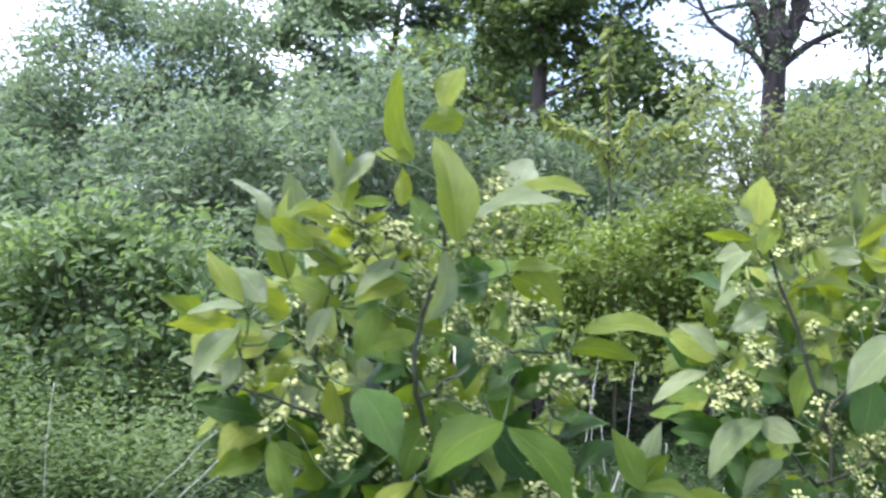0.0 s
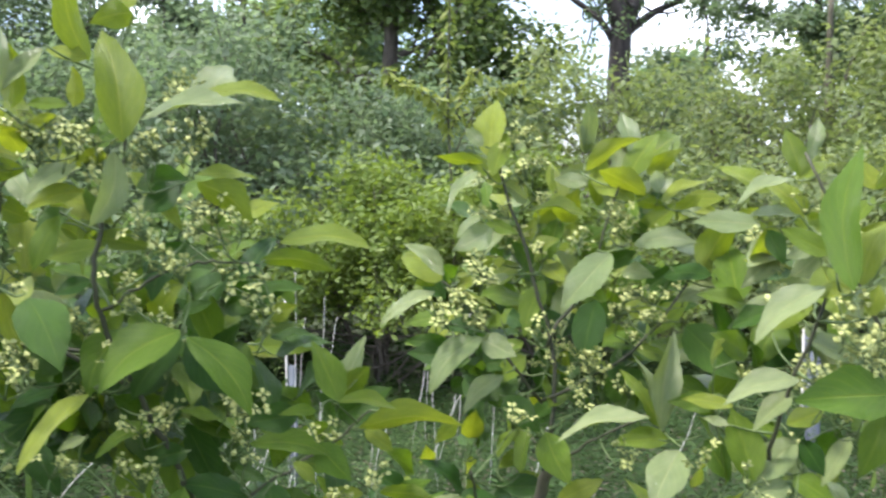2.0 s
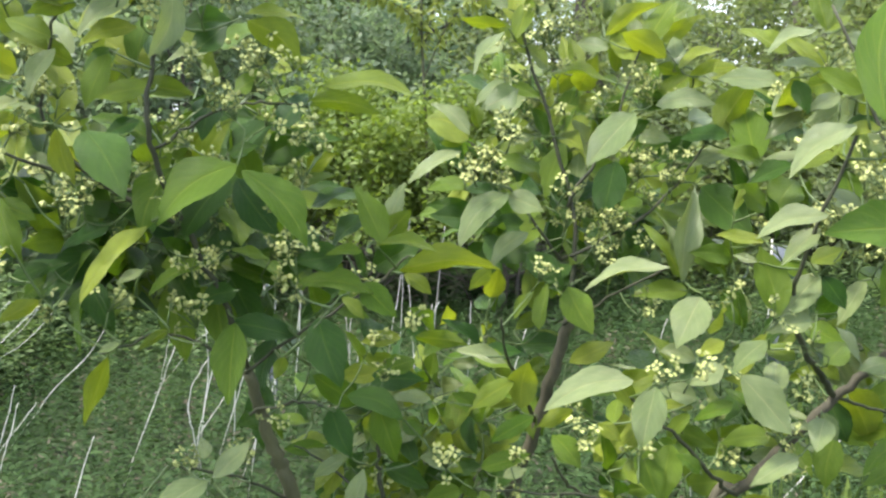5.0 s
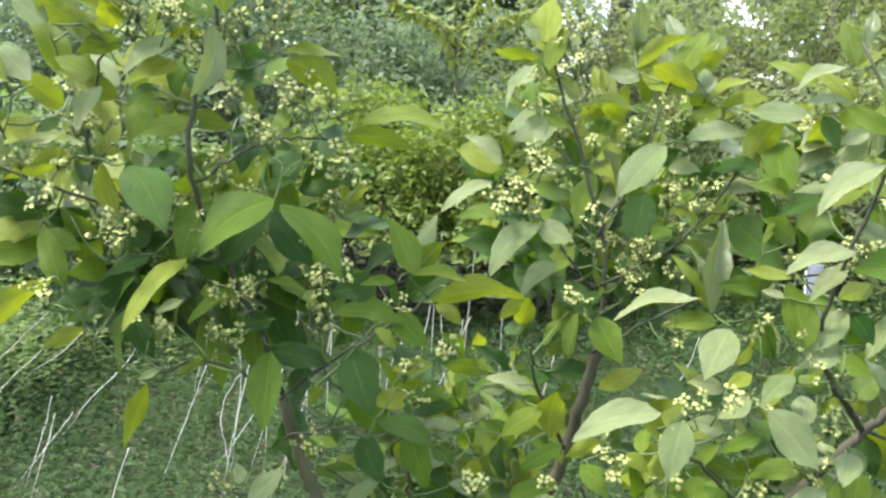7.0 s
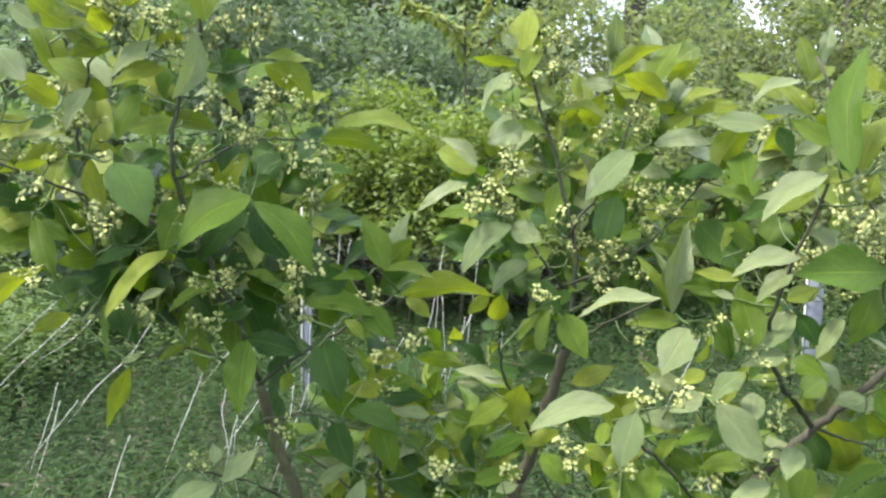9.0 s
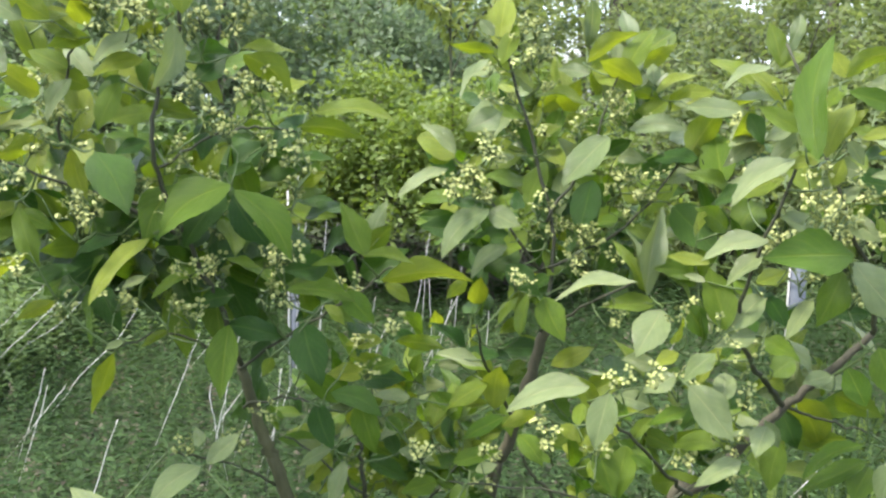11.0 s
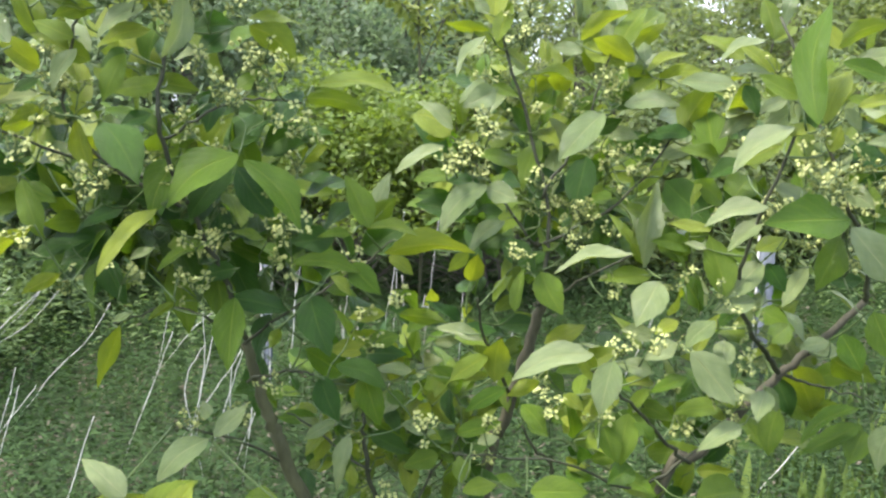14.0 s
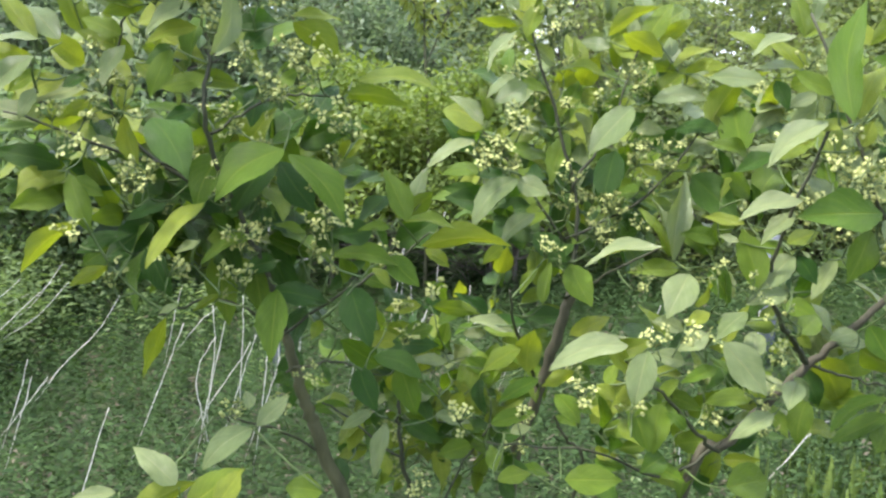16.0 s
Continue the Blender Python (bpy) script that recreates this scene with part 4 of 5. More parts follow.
set_leaves(shrub_a, "grown", [
    (0.050, 0.928, 1.317, 0.078, 0.904, 1.290, 0.54, -12, 0),
    (0.050, 0.916, 1.349, 0.017, 0.916, 1.349, 0.34, 35, 9),
    (0.070, 0.930, 1.353, 0.047, 0.944, 1.406, 0.47, 26, 0),
    (0.066, 0.960, 1.192, 0.080, 0.946, 1.139, 0.54, 20, 3),
    (0.108, 0.990, 1.227, 0.067, 0.987, 1.216, 0.49, 42, 9),
    (-0.145, 0.911, 1.611, -0.179, 0.912, 1.612, 0.35, 25, 1),
    (-0.109, 0.930, 1.581, -0.129, 0.939, 1.618, 0.53, 29, 1),
    (-0.025, 0.850, 1.102, -0.062, 0.883, 1.096, 0.54, 36, 2),
    (-0.255, 0.930, 1.399, -0.224, 0.926, 1.384, 0.54, -27, 1),
    (-0.139, 0.940, 1.575, -0.118, 0.962, 1.599, 0.54, 1, 1),
])
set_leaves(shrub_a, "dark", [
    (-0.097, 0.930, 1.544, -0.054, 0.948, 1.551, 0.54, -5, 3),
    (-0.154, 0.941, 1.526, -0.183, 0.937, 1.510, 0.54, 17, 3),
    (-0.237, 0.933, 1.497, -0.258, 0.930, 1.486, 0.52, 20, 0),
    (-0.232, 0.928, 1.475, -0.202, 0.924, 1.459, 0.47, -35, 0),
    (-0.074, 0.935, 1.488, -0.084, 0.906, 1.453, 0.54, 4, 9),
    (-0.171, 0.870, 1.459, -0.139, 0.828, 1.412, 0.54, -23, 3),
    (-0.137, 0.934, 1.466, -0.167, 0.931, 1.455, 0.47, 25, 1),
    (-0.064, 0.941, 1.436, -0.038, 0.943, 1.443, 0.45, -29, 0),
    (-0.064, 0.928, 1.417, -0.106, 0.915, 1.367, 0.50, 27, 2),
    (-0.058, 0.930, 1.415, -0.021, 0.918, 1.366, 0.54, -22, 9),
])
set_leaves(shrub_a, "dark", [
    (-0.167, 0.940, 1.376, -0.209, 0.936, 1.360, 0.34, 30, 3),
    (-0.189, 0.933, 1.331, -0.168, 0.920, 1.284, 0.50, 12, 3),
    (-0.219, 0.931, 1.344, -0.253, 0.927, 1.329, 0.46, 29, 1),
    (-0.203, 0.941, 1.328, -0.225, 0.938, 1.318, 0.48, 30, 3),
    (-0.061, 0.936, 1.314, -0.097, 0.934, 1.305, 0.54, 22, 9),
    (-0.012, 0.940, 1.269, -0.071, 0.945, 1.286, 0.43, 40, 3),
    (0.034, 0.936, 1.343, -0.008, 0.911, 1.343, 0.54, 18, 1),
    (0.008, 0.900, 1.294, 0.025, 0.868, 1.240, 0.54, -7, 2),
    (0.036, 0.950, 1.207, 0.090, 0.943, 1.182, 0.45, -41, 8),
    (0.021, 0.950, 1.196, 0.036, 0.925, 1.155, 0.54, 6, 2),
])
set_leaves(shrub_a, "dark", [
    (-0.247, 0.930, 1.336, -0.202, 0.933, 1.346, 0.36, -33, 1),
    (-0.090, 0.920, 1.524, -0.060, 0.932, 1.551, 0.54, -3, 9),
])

# second shrub
set_leaves(shrub_c, "young", [
    (0.190, 1.120, 1.440, 0.147, 1.169, 1.463, 0.54, 1, 7),
    (0.189, 1.137, 1.438, 0.161, 1.137, 1.437, 0.54, 161, 9),
    (0.250, 1.160, 1.574, 0.261, 1.176, 1.641, 0.54, -35, 2),
    (0.250, 1.140, 1.552, 0.272, 1.152, 1.603, 0.42, -37, 0),
    (0.246, 1.170, 1.567, 0.190, 1.167, 1.578, 0.32, 129, 7),
    (0.233, 1.135, 1.454, 0.264, 1.136, 1.458, 0.54, -7, 1),
    (0.294, 1.160, 1.513, 0.376, 1.159, 1.508, 0.32, -64, 3),
    (0.222, 1.123, 1.444, 0.205, 1.118, 1.423, 0.54, 19, 3),
    (0.362, 1.160, 1.557, 0.425, 1.150, 1.595, 0.32, -151, 7),
    (0.403, 1.140, 1.543, 0.448, 1.155, 1.604, 0.39, -42, 3),
])
set_leaves(shrub_c, "young", [
    (0.420, 1.120, 1.529, 0.363, 1.112, 1.560, 0.46, 141, 2),
    (0.452, 1.160, 1.518, 0.512, 1.167, 1.546, 0.32, -63, 8),
    (0.458, 1.160, 1.513, 0.413, 1.157, 1.526, 0.37, 146, 2),
    (0.487, 1.150, 1.509, 0.525, 1.148, 1.503, 0.32, -28, 3),
    (0.472, 1.090, 1.444, 0.504, 1.075, 1.504, 0.54, 176, 2),
    (0.516, 1.120, 1.491, 0.561, 1.114, 1.516, 0.32, -144, 9),
    (0.397, 1.010, 1.294, 0.363, 1.026, 1.355, 0.32, 30, 3),
    (0.211, 1.000, 1.197, 0.164, 0.994, 1.173, 0.46, 46, 3),
    (0.219, 1.000, 1.166, 0.224, 0.987, 1.223, 0.54, 162, 9),
    (0.211, 1.000, 1.174, 0.181, 0.999, 1.172, 0.43, 45, 0),
])
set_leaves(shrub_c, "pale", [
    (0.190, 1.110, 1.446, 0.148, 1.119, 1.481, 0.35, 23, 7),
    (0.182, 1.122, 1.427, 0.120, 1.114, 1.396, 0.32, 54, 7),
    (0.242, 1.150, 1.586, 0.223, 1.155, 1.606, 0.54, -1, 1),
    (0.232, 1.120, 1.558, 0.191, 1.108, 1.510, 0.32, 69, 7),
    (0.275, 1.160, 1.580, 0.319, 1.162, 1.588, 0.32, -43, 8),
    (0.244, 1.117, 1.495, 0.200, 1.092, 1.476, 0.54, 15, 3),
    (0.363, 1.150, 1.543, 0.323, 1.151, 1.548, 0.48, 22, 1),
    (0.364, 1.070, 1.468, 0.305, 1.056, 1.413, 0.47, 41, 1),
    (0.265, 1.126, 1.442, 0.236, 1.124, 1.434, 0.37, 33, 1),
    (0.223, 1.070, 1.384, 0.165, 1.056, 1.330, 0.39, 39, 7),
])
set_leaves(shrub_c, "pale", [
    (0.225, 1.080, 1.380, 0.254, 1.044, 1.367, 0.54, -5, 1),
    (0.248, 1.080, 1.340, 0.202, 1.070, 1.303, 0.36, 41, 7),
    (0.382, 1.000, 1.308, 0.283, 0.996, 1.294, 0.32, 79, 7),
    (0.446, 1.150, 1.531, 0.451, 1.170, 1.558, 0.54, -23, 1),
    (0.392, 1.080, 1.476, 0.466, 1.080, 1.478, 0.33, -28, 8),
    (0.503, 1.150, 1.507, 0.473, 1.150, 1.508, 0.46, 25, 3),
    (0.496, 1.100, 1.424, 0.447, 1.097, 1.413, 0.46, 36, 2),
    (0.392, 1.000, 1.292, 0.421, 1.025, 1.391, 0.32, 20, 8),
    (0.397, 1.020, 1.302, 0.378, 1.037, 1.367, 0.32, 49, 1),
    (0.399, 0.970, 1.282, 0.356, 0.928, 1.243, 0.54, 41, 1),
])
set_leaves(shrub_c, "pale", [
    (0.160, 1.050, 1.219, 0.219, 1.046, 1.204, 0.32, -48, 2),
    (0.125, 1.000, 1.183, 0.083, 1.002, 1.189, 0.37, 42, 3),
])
set_leaves(shrub_c, "grown", [
    (0.245, 1.149, 1.499, 0.281, 1.146, 1.487, 0.41, -23, 1),
    (0.311, 1.155, 1.434, 0.281, 1.139, 1.373, 0.40, 42, 9),
    (0.294, 1.080, 1.277, 0.306, 1.032, 1.238, 0.54, 6, 9),
    (0.385, 1.100, 1.479, 0.406, 1.111, 1.523, 0.47, -45, 0),
    (0.497, 1.050, 1.413, 0.506, 1.100, 1.475, 0.54, -39, 0),
    (0.419, 1.040, 1.275, 0.352, 1.039, 1.272, 0.35, 39, 0),
    (0.548, 1.050, 1.392, 0.500, 1.007, 1.358, 0.54, 35, 9),
    (0.439, 1.000, 1.283, 0.462, 0.989, 1.242, 0.54, 7, 1),
    (0.224, 0.970, 1.167, 0.177, 0.964, 1.146, 0.38, 48, 1),
])
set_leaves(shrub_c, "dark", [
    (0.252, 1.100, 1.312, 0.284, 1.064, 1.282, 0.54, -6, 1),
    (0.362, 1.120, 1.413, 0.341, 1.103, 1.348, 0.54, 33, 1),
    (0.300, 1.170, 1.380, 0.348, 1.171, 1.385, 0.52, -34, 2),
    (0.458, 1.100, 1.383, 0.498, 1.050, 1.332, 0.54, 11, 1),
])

# third shrub
set_leaves(shrub_r, "young", [
    (0.242, 0.900, 1.195, 0.206, 0.903, 1.182, 0.44, 174, 9),
    (0.274, 0.920, 1.173, 0.292, 0.905, 1.159, 0.54, -8, 3),
    (0.501, 0.930, 1.546, 0.491, 0.941, 1.592, 0.47, -1, 1),
    (0.499, 0.930, 1.544, 0.530, 0.935, 1.562, 0.40, -40, 2),
    (0.465, 0.770, 1.461, 0.494, 0.783, 1.513, 0.47, -56, 3),
    (0.531, 0.860, 1.535, 0.584, 0.854, 1.559, 0.36, -164, 7),
    (0.547, 0.880, 1.534, 0.534, 0.895, 1.561, 0.54, -19, 0),
    (0.475, 0.800, 1.455, 0.439, 0.799, 1.450, 0.38, 34, 7),
    (0.458, 0.830, 1.440, 0.408, 0.825, 1.420, 0.36, 42, 1),
    (0.529, 0.820, 1.476, 0.570, 0.822, 1.484, 0.32, -35, 1),
])
set_leaves(shrub_r, "young", [
    (0.483, 0.790, 1.435, 0.497, 0.796, 1.459, 0.54, -23, 0),
    (0.389, 0.830, 1.358, 0.346, 0.832, 1.366, 0.32, 36, 1),
    (0.447, 0.850, 1.334, 0.483, 0.853, 1.345, 0.51, -45, 0),
    (0.548, 0.840, 1.326, 0.579, 0.839, 1.322, 0.32, -39, 1),
    (0.540, 0.930, 1.190, 0.587, 0.946, 1.122, 0.53, -135, 2),
    (0.391, 0.900, 1.253, 0.364, 0.897, 1.241, 0.54, 43, 1),
    (0.483, 0.880, 1.231, 0.496, 0.871, 1.216, 0.54, 2, 2),
    (0.601, 0.800, 1.452, 0.528, 0.796, 1.466, 0.32, 147, 8),
    (0.612, 0.790, 1.436, 0.622, 0.803, 1.487, 0.54, -12, 9),
    (0.545, 0.860, 1.216, 0.599, 0.865, 1.191, 0.54, -162, 3),
])
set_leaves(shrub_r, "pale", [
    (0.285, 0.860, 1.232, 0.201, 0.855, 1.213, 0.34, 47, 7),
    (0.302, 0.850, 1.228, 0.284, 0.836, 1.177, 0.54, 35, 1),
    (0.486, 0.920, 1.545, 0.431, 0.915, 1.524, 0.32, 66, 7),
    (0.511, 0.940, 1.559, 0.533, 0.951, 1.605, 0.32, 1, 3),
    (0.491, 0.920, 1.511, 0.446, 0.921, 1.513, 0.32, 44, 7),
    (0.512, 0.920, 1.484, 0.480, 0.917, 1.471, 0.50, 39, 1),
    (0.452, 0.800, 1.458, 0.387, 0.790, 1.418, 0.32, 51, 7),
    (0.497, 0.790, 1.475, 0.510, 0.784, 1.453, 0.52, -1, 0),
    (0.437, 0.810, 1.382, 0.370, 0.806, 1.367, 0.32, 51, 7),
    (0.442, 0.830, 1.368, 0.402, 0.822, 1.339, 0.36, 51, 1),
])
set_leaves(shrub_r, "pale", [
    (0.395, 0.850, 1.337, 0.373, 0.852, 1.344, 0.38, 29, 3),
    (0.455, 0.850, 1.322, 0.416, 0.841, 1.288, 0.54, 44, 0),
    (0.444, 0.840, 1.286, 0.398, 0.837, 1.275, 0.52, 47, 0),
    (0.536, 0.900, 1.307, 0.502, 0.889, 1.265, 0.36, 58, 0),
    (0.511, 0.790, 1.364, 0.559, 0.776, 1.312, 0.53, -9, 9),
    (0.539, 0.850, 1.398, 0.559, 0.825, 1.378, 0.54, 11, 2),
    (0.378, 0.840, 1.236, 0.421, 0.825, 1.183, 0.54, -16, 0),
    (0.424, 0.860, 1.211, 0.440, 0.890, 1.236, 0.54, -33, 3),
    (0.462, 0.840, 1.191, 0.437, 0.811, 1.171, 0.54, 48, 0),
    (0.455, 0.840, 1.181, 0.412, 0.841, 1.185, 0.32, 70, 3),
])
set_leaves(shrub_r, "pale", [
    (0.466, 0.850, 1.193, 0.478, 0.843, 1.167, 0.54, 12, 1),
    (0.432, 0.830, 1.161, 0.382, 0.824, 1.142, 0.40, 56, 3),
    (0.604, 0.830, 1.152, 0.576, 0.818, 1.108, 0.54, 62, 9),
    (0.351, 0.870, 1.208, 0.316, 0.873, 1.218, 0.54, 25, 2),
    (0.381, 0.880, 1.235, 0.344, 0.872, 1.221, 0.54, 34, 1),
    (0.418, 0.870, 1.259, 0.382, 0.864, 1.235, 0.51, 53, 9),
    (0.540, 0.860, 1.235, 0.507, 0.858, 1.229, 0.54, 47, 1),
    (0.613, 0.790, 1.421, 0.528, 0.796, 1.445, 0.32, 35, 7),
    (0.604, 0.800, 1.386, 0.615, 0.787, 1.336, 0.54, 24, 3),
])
set_leaves(shrub_r, "grown", [
    (0.231, 0.930, 1.161, 0.250, 0.901, 1.138, 0.54, -9, 3),
    (0.165, 0.950, 1.125, 0.216, 0.953, 1.135, 0.40, -49, 0),
    (0.456, 0.800, 1.484, 0.416, 0.805, 1.505, 0.43, 14, 0),
    (0.446, 0.750, 1.460, 0.464, 0.777, 1.571, 0.32, -68, 8),
    (0.539, 0.900, 1.506, 0.560, 0.906, 1.528, 0.54, -51, 1),
    (0.523, 0.830, 1.485, 0.559, 0.827, 1.475, 0.32, -21, 1),
    (0.510, 0.790, 1.371, 0.423, 0.790, 1.371, 0.50, 35, 1),
    (0.413, 0.840, 1.291, 0.399, 0.855, 1.350, 0.54, -0, 0),
    (0.433, 0.870, 1.334, 0.445, 0.851, 1.319, 0.54, 7, 0),
    (0.513, 0.810, 1.352, 0.485, 0.797, 1.302, 0.53, 6, 2),
])
set_leaves(shrub_r, "grown", [
    (0.589, 0.870, 1.360, 0.588, 0.881, 1.404, 0.32, 4, 1),
    (0.479, 0.870, 1.233, 0.516, 0.893, 1.247, 0.54, -40, 1),
    (0.567, 0.840, 1.208, 0.565, 0.878, 1.240, 0.54, -30, 1),
    (0.434, 0.880, 1.162, 0.382, 0.880, 1.161, 0.45, 47, 2),
    (0.500, 0.880, 1.157, 0.483, 0.867, 1.112, 0.54, 41, 9),
    (0.568, 0.840, 1.168, 0.498, 0.832, 1.140, 0.32, 81, 7),
    (0.585, 0.860, 1.142, 0.512, 0.853, 1.116, 0.32, 63, 0),
    (0.589, 0.860, 1.135, 0.554, 0.831, 1.110, 0.54, 56, 0),
    (0.340, 0.900, 1.155, 0.327, 0.886, 1.103, 0.54, 30, 2),
    (0.346, 0.900, 1.095, 0.309, 0.872, 1.091, 0.54, 41, 1),
])
set_leaves(shrub_r, "grown", [
    (0.404, 0.900, 1.191, 0.361, 0.897, 1.180, 0.38, 50, 3),
    (0.228, 0.879, 1.085, 0.283, 0.858, 1.089, 0.54, -35, 1),
    (0.410, 0.878, 1.064, 0.480, 0.909, 1.055, 0.54, -41, 1),
    (0.309, 0.900, 1.153, 0.324, 0.887, 1.106, 0.54, -3, 0),
    (0.168, 0.930, 1.068, 0.207, 0.932, 1.074, 0.54, -51, 2),
    (0.363, 0.883, 1.130, 0.342, 0.888, 1.149, 0.49, 25, 9),
    (0.535, 0.860, 1.520, 0.598, 0.855, 1.501, 0.32, -22, 0),
    (0.562, 0.820, 1.274, 0.571, 0.788, 1.228, 0.54, 25, 2),
    (0.603, 0.840, 1.322, 0.656, 0.840, 1.324, 0.51, -42, 0),
    (0.661, 0.840, 1.219, 0.612, 0.823, 1.194, 0.54, 44, 0),
])
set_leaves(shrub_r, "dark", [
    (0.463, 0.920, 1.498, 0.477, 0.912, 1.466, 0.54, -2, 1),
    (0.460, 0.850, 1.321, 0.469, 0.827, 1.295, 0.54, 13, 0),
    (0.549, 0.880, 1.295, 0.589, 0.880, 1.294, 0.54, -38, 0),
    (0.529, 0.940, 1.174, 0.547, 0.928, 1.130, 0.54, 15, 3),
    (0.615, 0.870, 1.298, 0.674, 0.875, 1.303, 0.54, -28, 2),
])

# low shoots between
set_leaves(shrub_d, "young", [
    (0.129, 1.005, 1.126, 0.144, 0.994, 1.150, 0.54, 164, 3),
    (0.059, 1.000, 1.053, 0.056, 1.013, 1.075, 0.54, -9, 3),
])
set_leaves(shrub_d, "pale", [
    (0.111, 0.993, 1.125, 0.152, 0.990, 1.114, 0.41, -44, 2),
    (0.051, 0.960, 1.130, 0.032, 0.944, 1.073, 0.32, 37, 3),
    (0.037, 0.970, 1.140, 0.002, 0.965, 1.123, 0.41, 45, 1),
    (0.196, 0.985, 1.100, 0.222, 0.986, 1.106, 0.54, -50, 0),
])
set_leaves(shrub_d, "grown", [
    (0.158, 1.017, 1.077, 0.116, 1.014, 1.066, 0.54, 34, 0),
    (0.175, 0.970, 1.061, 0.180, 1.001, 1.084, 0.54, -5, 9),
    (0.141, 1.024, 1.155, 0.183, 1.025, 1.161, 0.44, -45, 3),
    (0.117, 1.013, 1.141, 0.098, 1.034, 1.151, 0.54, 21, 3),
])
set_leaves(shrub_d, "dark", [
    (0.080, 1.030, 1.103, 0.126, 1.023, 1.078, 0.47, -43, 0),
])

set_flowers(shrub_a, [
    (-0.144, 0.880, 1.573), (-0.121, 0.900, 1.580), (-0.080, 0.880, 1.566), (-0.055, 0.900, 1.580), (-0.023, 0.870, 1.518),
    (-0.012, 0.880, 1.510), (-0.095, 0.860, 1.483), (-0.068, 0.880, 1.509), (-0.048, 0.870, 1.476), (-0.054, 0.900, 1.519),
    (-0.080, 0.880, 1.454), (-0.244, 0.900, 1.457), (-0.223, 0.900, 1.487), (-0.180, 0.900, 1.402), (-0.251, 0.900, 1.355),
    (-0.088, 0.970, 1.374), (-0.069, 0.975, 1.336), (-0.030, 0.960, 1.310), (-0.009, 0.900, 1.351), (-0.016, 0.920, 1.304),
    (-0.089, 0.900, 1.294), (0.054, 0.970, 1.254), (0.094, 0.980, 1.271), (-0.108, 0.920, 1.159), (-0.054, 0.930, 1.155),
    (-0.124, 0.965, 1.368), (-0.215, 0.920, 1.302), (-0.040, 0.97, 1.339), (0.059, 0.980, 1.299), (-0.113, 0.900, 1.545),
    (-0.199, 0.900, 1.486), (0.016, 0.900, 1.456)])

set_flowers(shrub_a, [
    (-0.088, 0.900, 1.618), (-0.072, 0.900, 1.621), (-0.153, 0.900, 1.583), (-0.138, 0.905, 1.584), (-0.024, 0.900, 1.516), (-0.042, 0.905, 1.523), (-0.080, 0.900, 1.565),
    (-0.059, 0.900, 1.586), (-0.047, 0.900, 1.618), (-0.168, 0.900, 1.585), (-0.154, 0.900, 1.580), (-0.160, 0.900, 1.564), (-0.145, 0.900, 1.569), (-0.223, 0.910, 1.519)])

set_flowers(shrub_c, [
    (0.191, 1.080, 1.415), (0.212, 1.090, 1.390), (0.224, 1.080, 1.417), (0.176, 1.070, 1.406), (0.294, 1.120, 1.546),
    (0.285, 1.140, 1.580), (0.239, 1.150, 1.541), (0.251, 1.140, 1.519), (0.370, 1.100, 1.505), (0.357, 1.100, 1.495),
    (0.334, 1.080, 1.476), (0.413, 1.080, 1.389), (0.392, 1.080, 1.426), (0.345, 1.080, 1.341), (0.353, 1.020, 1.272),
    (0.325, 1.080, 1.315), (0.323, 1.100, 1.325), (0.388, 1.120, 1.498), (0.283, 1.160, 1.507), (0.306, 1.140, 1.472),
    (0.373, 1.060, 1.316), (0.296, 1.100, 1.347), (0.243, 1.050, 1.297), (0.215, 1.100, 1.449), (0.289, 1.100, 1.387)])

set_flowers(shrub_c, [
    (0.281, 1.140, 1.585), (0.291, 1.120, 1.555), (0.284, 1.130, 1.549), (0.370, 1.100, 1.502), (0.205, 1.080, 1.417), (0.190, 1.080, 1.409), (0.225, 1.090, 1.443)])

set_flowers(shrub_r, [(0.524, 0.860, 1.397), (0.510, 0.870, 1.414), (0.547, 0.850, 1.415)])

set_flowers(shrub_r, [
    (0.470, 0.970, 1.473), (0.479, 0.950, 1.452), (0.481, 0.980, 1.478), (0.510, 0.930, 1.513), (0.469, 0.780, 1.453),
    (0.480, 0.800, 1.410), (0.476, 0.820, 1.398), (0.492, 0.800, 1.389), (0.398, 0.840, 1.291), (0.410, 0.840, 1.169),
    (0.440, 0.840, 1.138), (0.321, 0.860, 1.232), (0.333, 0.860, 1.235), (0.248, 0.920, 1.168), (0.300, 0.880, 1.144),
    (0.138, 0.970, 1.133), (0.256, 0.950, 1.176), (0.503, 0.800, 1.399), (0.470, 0.850, 1.263), (0.501, 0.800, 1.435),
    (0.390, 0.880, 1.299), (0.195, 0.950, 1.143), (0.068, 0.970, 1.217), (0.425, 0.850, 1.215), (-0.014, 0.950, 1.198),
    (0.477, 0.840, 1.374)])

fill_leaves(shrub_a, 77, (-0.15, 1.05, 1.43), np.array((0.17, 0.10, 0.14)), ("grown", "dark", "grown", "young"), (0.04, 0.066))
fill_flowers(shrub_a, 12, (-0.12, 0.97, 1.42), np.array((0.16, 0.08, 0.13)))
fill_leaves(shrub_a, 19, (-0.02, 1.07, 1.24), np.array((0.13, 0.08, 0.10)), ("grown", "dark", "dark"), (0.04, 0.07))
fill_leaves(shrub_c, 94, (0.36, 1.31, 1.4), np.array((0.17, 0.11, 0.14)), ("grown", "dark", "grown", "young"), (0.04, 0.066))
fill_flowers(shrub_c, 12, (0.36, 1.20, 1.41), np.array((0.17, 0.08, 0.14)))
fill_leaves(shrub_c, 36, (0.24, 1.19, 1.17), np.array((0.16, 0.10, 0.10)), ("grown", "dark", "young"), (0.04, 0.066))
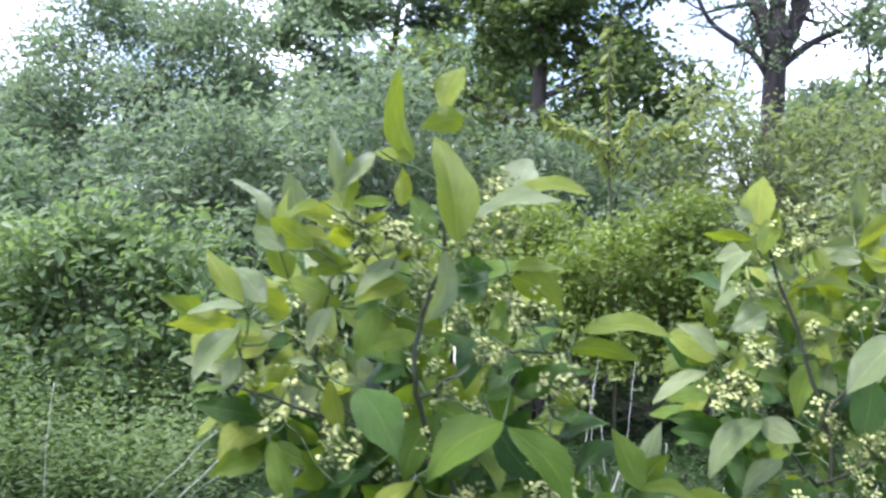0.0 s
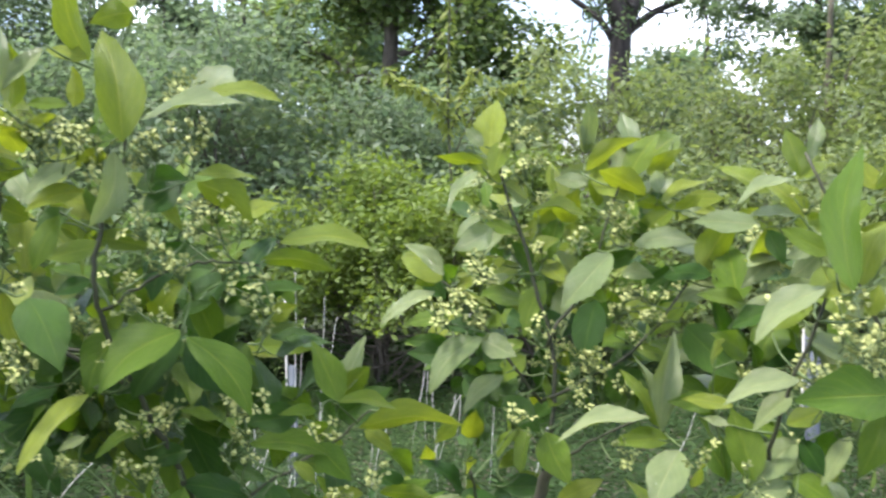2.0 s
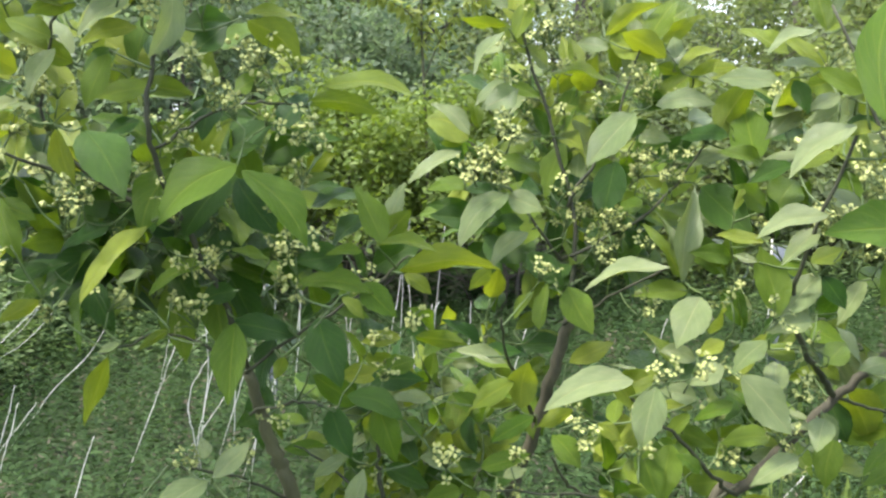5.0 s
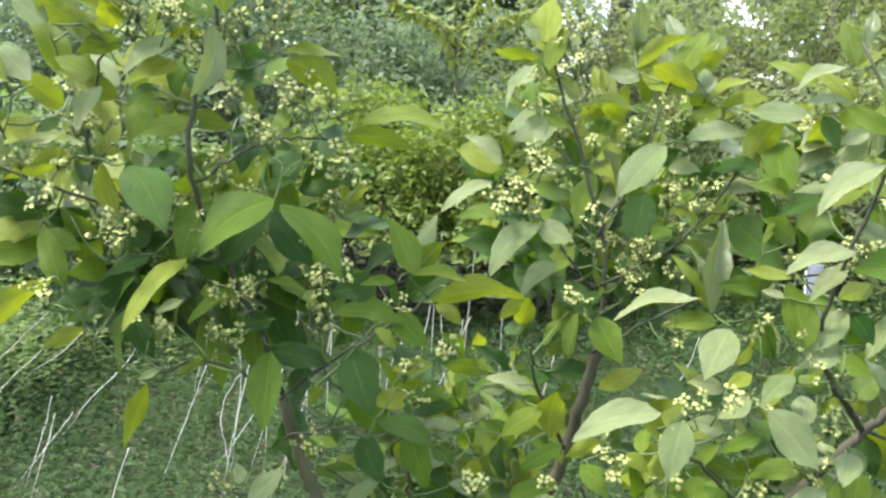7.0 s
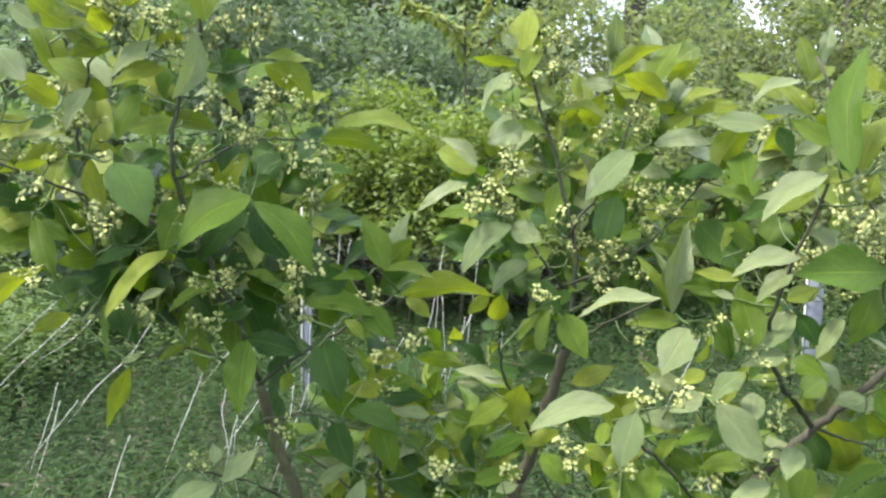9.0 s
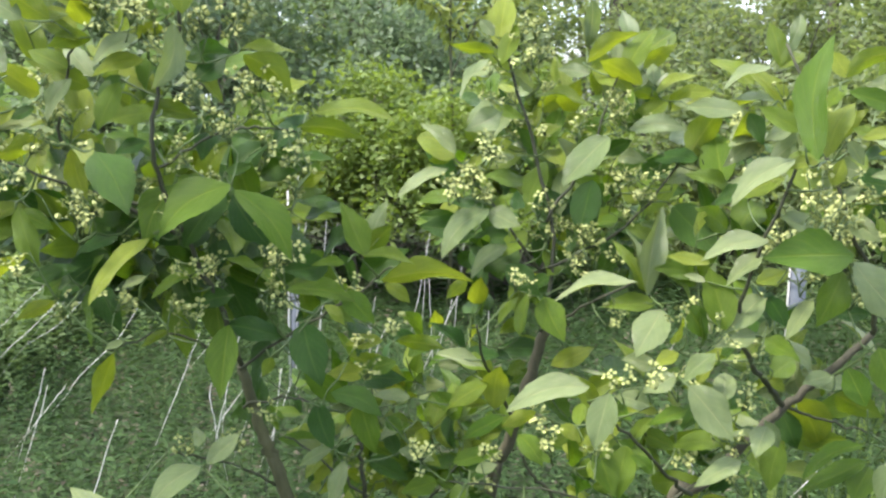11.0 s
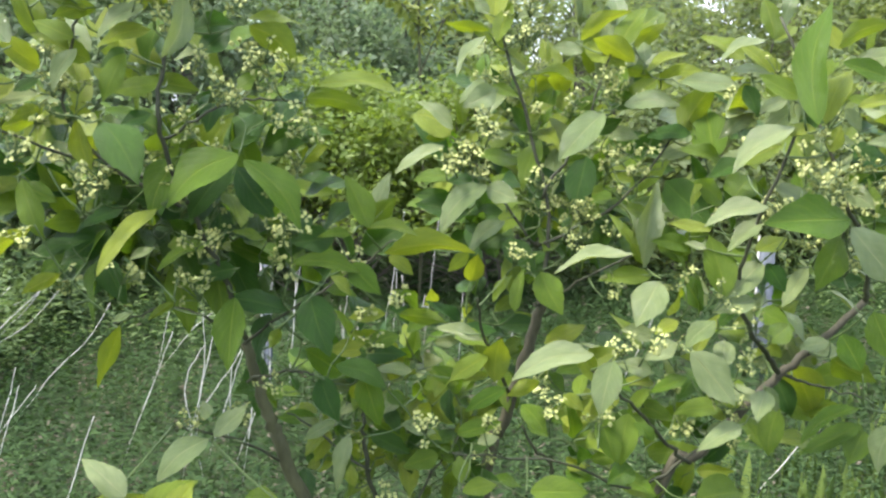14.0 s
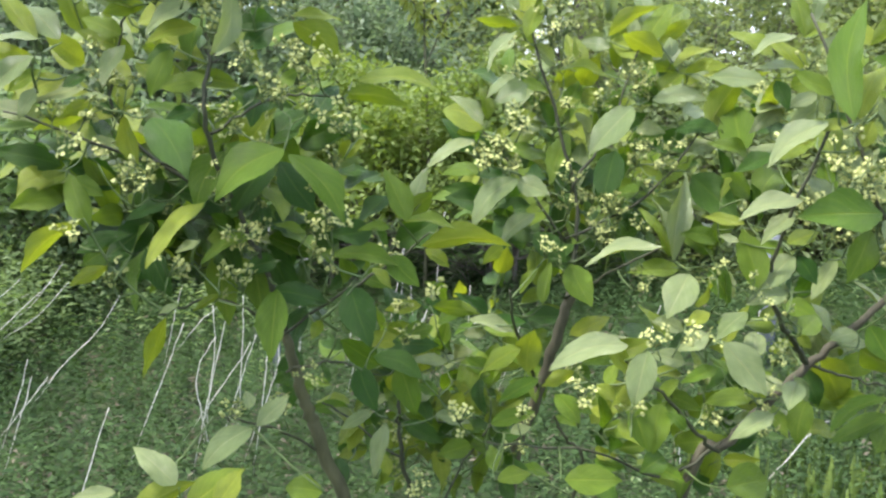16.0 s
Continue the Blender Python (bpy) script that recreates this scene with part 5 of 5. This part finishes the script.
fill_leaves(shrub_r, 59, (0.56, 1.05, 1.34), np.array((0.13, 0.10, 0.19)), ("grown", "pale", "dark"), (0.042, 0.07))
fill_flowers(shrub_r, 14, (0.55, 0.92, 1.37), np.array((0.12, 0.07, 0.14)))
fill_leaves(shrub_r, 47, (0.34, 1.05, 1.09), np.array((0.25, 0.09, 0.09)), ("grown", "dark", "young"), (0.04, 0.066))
fill_flowers(shrub_r, 4, (0.34, 0.93, 1.12), np.array((0.25, 0.07, 0.09)))
fill_leaves(shrub_a, 42, (-0.22, 1.02, 1.51), np.array((0.12, 0.06, 0.10)), ("young", "young", "pale"), (0.045, 0.07))
fill_leaves(shrub_c, 36, (0.38, 1.22, 1.5), np.array((0.15, 0.07, 0.09)), ("young", "pale", "pale"), (0.045, 0.07))
fill_leaves(shrub_r, 34, (0.58, 1.00, 1.47), np.array((0.13, 0.07, 0.10)), ("young", "pale", "pale"), (0.045, 0.072))
fill_flowers(shrub_a, 12, (-0.12, 0.89, 1.42), np.array((0.16, 0.04, 0.13)))
fill_flowers(shrub_c, 12, (0.36, 1.10, 1.43), np.array((0.17, 0.04, 0.13)))
fill_flowers(shrub_r, 9, (0.53, 0.85, 1.36), np.array((0.12, 0.04, 0.13)))
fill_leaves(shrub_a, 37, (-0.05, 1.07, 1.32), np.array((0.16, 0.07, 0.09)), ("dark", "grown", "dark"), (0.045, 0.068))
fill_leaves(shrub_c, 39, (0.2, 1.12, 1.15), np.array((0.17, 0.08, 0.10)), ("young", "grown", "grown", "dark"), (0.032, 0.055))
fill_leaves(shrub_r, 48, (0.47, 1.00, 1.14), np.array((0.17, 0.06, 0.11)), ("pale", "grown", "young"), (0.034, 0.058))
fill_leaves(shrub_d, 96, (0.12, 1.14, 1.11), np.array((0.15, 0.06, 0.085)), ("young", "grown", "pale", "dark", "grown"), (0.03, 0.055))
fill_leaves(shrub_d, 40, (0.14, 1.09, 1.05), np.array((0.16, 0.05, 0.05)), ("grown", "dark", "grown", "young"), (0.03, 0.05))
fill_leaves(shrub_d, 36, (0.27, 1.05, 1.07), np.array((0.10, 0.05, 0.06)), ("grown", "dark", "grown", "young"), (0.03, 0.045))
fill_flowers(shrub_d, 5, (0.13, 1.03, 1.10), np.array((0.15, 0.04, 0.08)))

# mostly dark leaves behind the front ones, inner shade put into their colour
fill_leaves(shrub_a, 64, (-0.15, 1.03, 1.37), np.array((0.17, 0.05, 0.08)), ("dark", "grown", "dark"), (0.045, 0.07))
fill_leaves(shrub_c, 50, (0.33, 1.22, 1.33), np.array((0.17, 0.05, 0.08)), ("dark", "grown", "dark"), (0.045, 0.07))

# ---- dead stalks ----


def dead_stalk(points, r=0.0022):
    """A bleached dry stem, bent as given, that goes on down to the ground."""
    p = [np.array(q) for q in points]
    d = p[-1] - p[-2]
    low = p[-1].copy()
    if low[2] > 0.02:
        drop = low[2] + 0.02
        low = low + np.array((np.clip(d[0] / max(-d[2], 0.02), -0.8, 0.8) * drop, 0.03, -drop))
    place = Vector((low[0], low[1], float(ground_height(low[0], low[1]))))
    line = curve_points(p + [(p[-1] + low) / 2, low], 4)
    v, f = [], []
    rng = np.random.default_rng(int(abs(p[0][0]) * 1e4))
    rad = np.linspace(r * 0.6, r, len(line)) * (1 + 0.12 * rng.normal(size=len(line)))
    add_tube(v, f, line + rng.normal(0, 0.0015, line.shape) - np.array(place), rad, 6)
    ob = new("dead_stalk", mesh_from("dead_stalk", v, f, M_STALK, True))
    ob.location = place
    tagged(ob, "thin bleached dry plant stalk standing in the herbs", "stalk", "dead stalks")


dead_stalk([(-0.972, 3.750, 0.478), (-0.999, 3.750, 0.379), (-1.029, 3.750, 0.296)])
dead_stalk([(-0.917, 3.550, 0.467), (-0.939, 3.550, 0.383), (-0.968, 3.550, 0.300)])
dead_stalk([(-0.936, 3.900, 0.364), (-0.960, 3.900, 0.331), (-0.990, 3.900, 0.298)])
dead_stalk([(-0.541, 2.850, 0.556), (-0.581, 2.850, 0.454), (-0.631, 2.850, 0.294)])
dead_stalk([(-0.396, 3.800, 0.585), (-0.462, 3.800, 0.423), (-0.517, 3.800, 0.287)])
dead_stalk([(-0.263, 3.550, 0.586), (-0.325, 3.550, 0.485), (-0.339, 3.550, 0.398), (-0.323, 3.550, 0.298)])
dead_stalk([(-0.210, 3.650, 0.700), (-0.256, 3.650, 0.520), (-0.307, 3.650, 0.298)])
dead_stalk([(-0.300, 5.050, 0.399), (-0.360, 5.050, 0.347), (-0.420, 5.050, 0.299)])
dead_stalk([(-0.117, 3.850, 0.519), (-0.155, 3.850, 0.414), (-0.193, 3.850, 0.297)])
dead_stalk([(-0.138, 3.950, 0.459), (-0.192, 3.950, 0.377), (-0.253, 3.950, 0.290)])
dead_stalk([(-0.163, 3.850, 0.697), (-0.172, 3.850, 0.510), (-0.187, 3.850, 0.297)])
dead_stalk([(-0.287, 3.900, 0.634), (-0.286, 3.900, 0.456), (-0.309, 3.900, 0.289)])
dead_stalk([(-0.723, 4.400, 0.584), (-0.836, 4.400, 0.407), (-0.964, 4.400, 0.289)])
dead_stalk([(-1.014, 4.800, 0.576), (-1.187, 4.800, 0.396), (-1.348, 4.800, 0.292)])
dead_stalk([(-1.113, 5.200, 0.607), (-1.258, 5.200, 0.412), (-1.377, 5.200, 0.296)])
dead_stalk([(-1.318, 5.350, 0.419), (-1.391, 5.350, 0.386), (-1.480, 5.350, 0.334)])
dead_stalk([(0.904, 4.450, 0.575), (0.898, 4.450, 0.450), (0.889, 4.450, 0.297)])
dead_stalk([(0.605, 4.450, 0.669), (0.616, 4.450, 0.491), (0.626, 4.450, 0.297)])
dead_stalk([(0.714, 4.250, 0.623), (0.634, 4.250, 0.455), (0.563, 4.250, 0.294)])
dead_stalk([(0.753, 4.650, 0.527), (0.723, 4.650, 0.413), (0.693, 4.650, 0.299)])
dead_stalk([(0.749, 5.350, 0.874), (0.734, 5.350, 0.778), (0.710, 5.350, 0.642)])
dead_stalk([(1.077, 4.100, 0.508), (1.046, 4.100, 0.393), (1.012, 4.100, 0.285)])
dead_stalk([(-0.076, 3.600, 0.490), (-0.086, 3.600, 0.391), (-0.101, 3.600, 0.287)])
dead_stalk([(-0.024, 3.700, 0.459), (-0.048, 3.700, 0.381), (-0.078, 3.700, 0.298)])
dead_stalk([(0.034, 5.350, 0.833), (0.025, 5.350, 0.754), (0.016, 5.350, 0.658)])
dead_stalk([(0.206, 5.350, 0.827), (0.191, 5.350, 0.748), (0.176, 5.350, 0.662)])
dead_stalk([(0.347, 4.950, 0.423), (0.351, 4.950, 0.363), (0.355, 4.950, 0.295)])
dead_stalk([(1.872, 4.400, 0.450), (1.845, 4.400, 0.375), (1.811, 4.400, 0.300)])
dead_stalk([(1.240, 2.800, 0.392), (1.251, 2.800, 0.346), (1.260, 2.800, 0.282)])
dead_stalk([(1.855, 2.900, 0.361), (1.800, 2.900, 0.327), (1.760, 2.900, 0.289)])
dead_stalk([(0.402, 4.200, 0.530), (0.349, 4.200, 0.429), (0.320, 4.200, 0.300)])
dead_stalk([(0.379, 4.850, 0.503), (0.365, 4.850, 0.414), (0.357, 4.850, 0.295)])
dead_stalk([(-1.948, 4.600, 0.882), (-1.989, 4.600, 0.587), (-2.013, 4.600, 0.291)])
dead_stalk([(-1.029, 4.500, 0.637), (-1.215, 4.500, 0.466), (-1.396, 4.500, 0.294)])
dead_stalk([(-1.184, 4.600, 0.635), (-1.374, 4.600, 0.459), (-1.543, 4.600, 0.295)])
dead_stalk([(0.715, 5.350, 0.696), (0.705, 5.350, 0.571), (0.697, 5.350, 0.383)])
dead_stalk([(0.948, 5.350, 0.825), (0.921, 5.350, 0.638), (0.901, 5.350, 0.443)])
dead_stalk([(-0.509, 5.100, 0.478), (-0.537, 5.100, 0.388), (-0.559, 5.100, 0.298)])
dead_stalk([(-0.001, 4.300, 1.174), (-0.004, 4.300, 0.965), (-0.008, 4.300, 0.816)])
dead_stalk([(0.124, 4.300, 1.062), (0.119, 4.300, 0.988), (0.114, 4.300, 0.913)])

# ---- tree shelters ----
M_SHELTER = rough_material("grey_plastic", (0.07, 0.08, 0.095), (0.105, 0.12, 0.14), 25, 0.85, 0.15, 0.001)


def tree_shelter(place, radius, height, cane_height, label):
    """A grey plastic tube round a young tree, tied to a thin cane."""
    top = thing("tree_shelter", place, label, "tree shelter", "tree shelters")
    v, f = [], []
    sides = 20
    for z in (0.0, height):
        for rr in (radius, radius * 0.94):
            for k in range(sides):
                a = 2 * math.pi * k / sides
                v.append((rr * math.cos(a), rr * math.sin(a), z))
    for k in range(sides):
        j = (k + 1) % sides
        f += [(k, j, j + 2 * sides, k + 2 * sides), (j + sides, k + sides, k + 3 * sides, j + 3 * sides), (k + 2 * sides, j + 2 * sides, j + 3 * sides, k + 3 * sides)]
    part_mesh("tube", mesh_from("tube", v, f, M_SHELTER, True), top, "pale grey plastic tube")
    v, f = [], []
    add_tube(v, f, [(-radius - 0.008, -0.01, -0.05), (-radius - 0.008, -0.01, cane_height * 0.5), (-radius - 0.006, -0.012, cane_height)], [0.0055, 0.005, 0.0045], 7)
    part_mesh("cane", mesh_from("cane", v, f, M_STALK, True), top, "pale thin cane")
    v, f = [], []
    ring = [((radius + 0.012) * math.cos(a) - 0.005, (radius + 0.012) * math.sin(a), height * 0.8) for a in np.linspace(0, 2 * math.pi, 15)]
    add_tube(v, f, ring, [0.003] * 15, 5)
    part_mesh("tie", mesh_from("tie", v, f, M_TWIG, True), top)


tree_shelter((2.57, 4.6, 0.0), 0.045, 0.76, 0.80, "pale grey plastic tree shelter in the weeds")
tree_shelter((-0.03, 4.6, 0.0), 0.019, 0.71, 1.08, "slim grey plastic tree shelter with a tall cane")
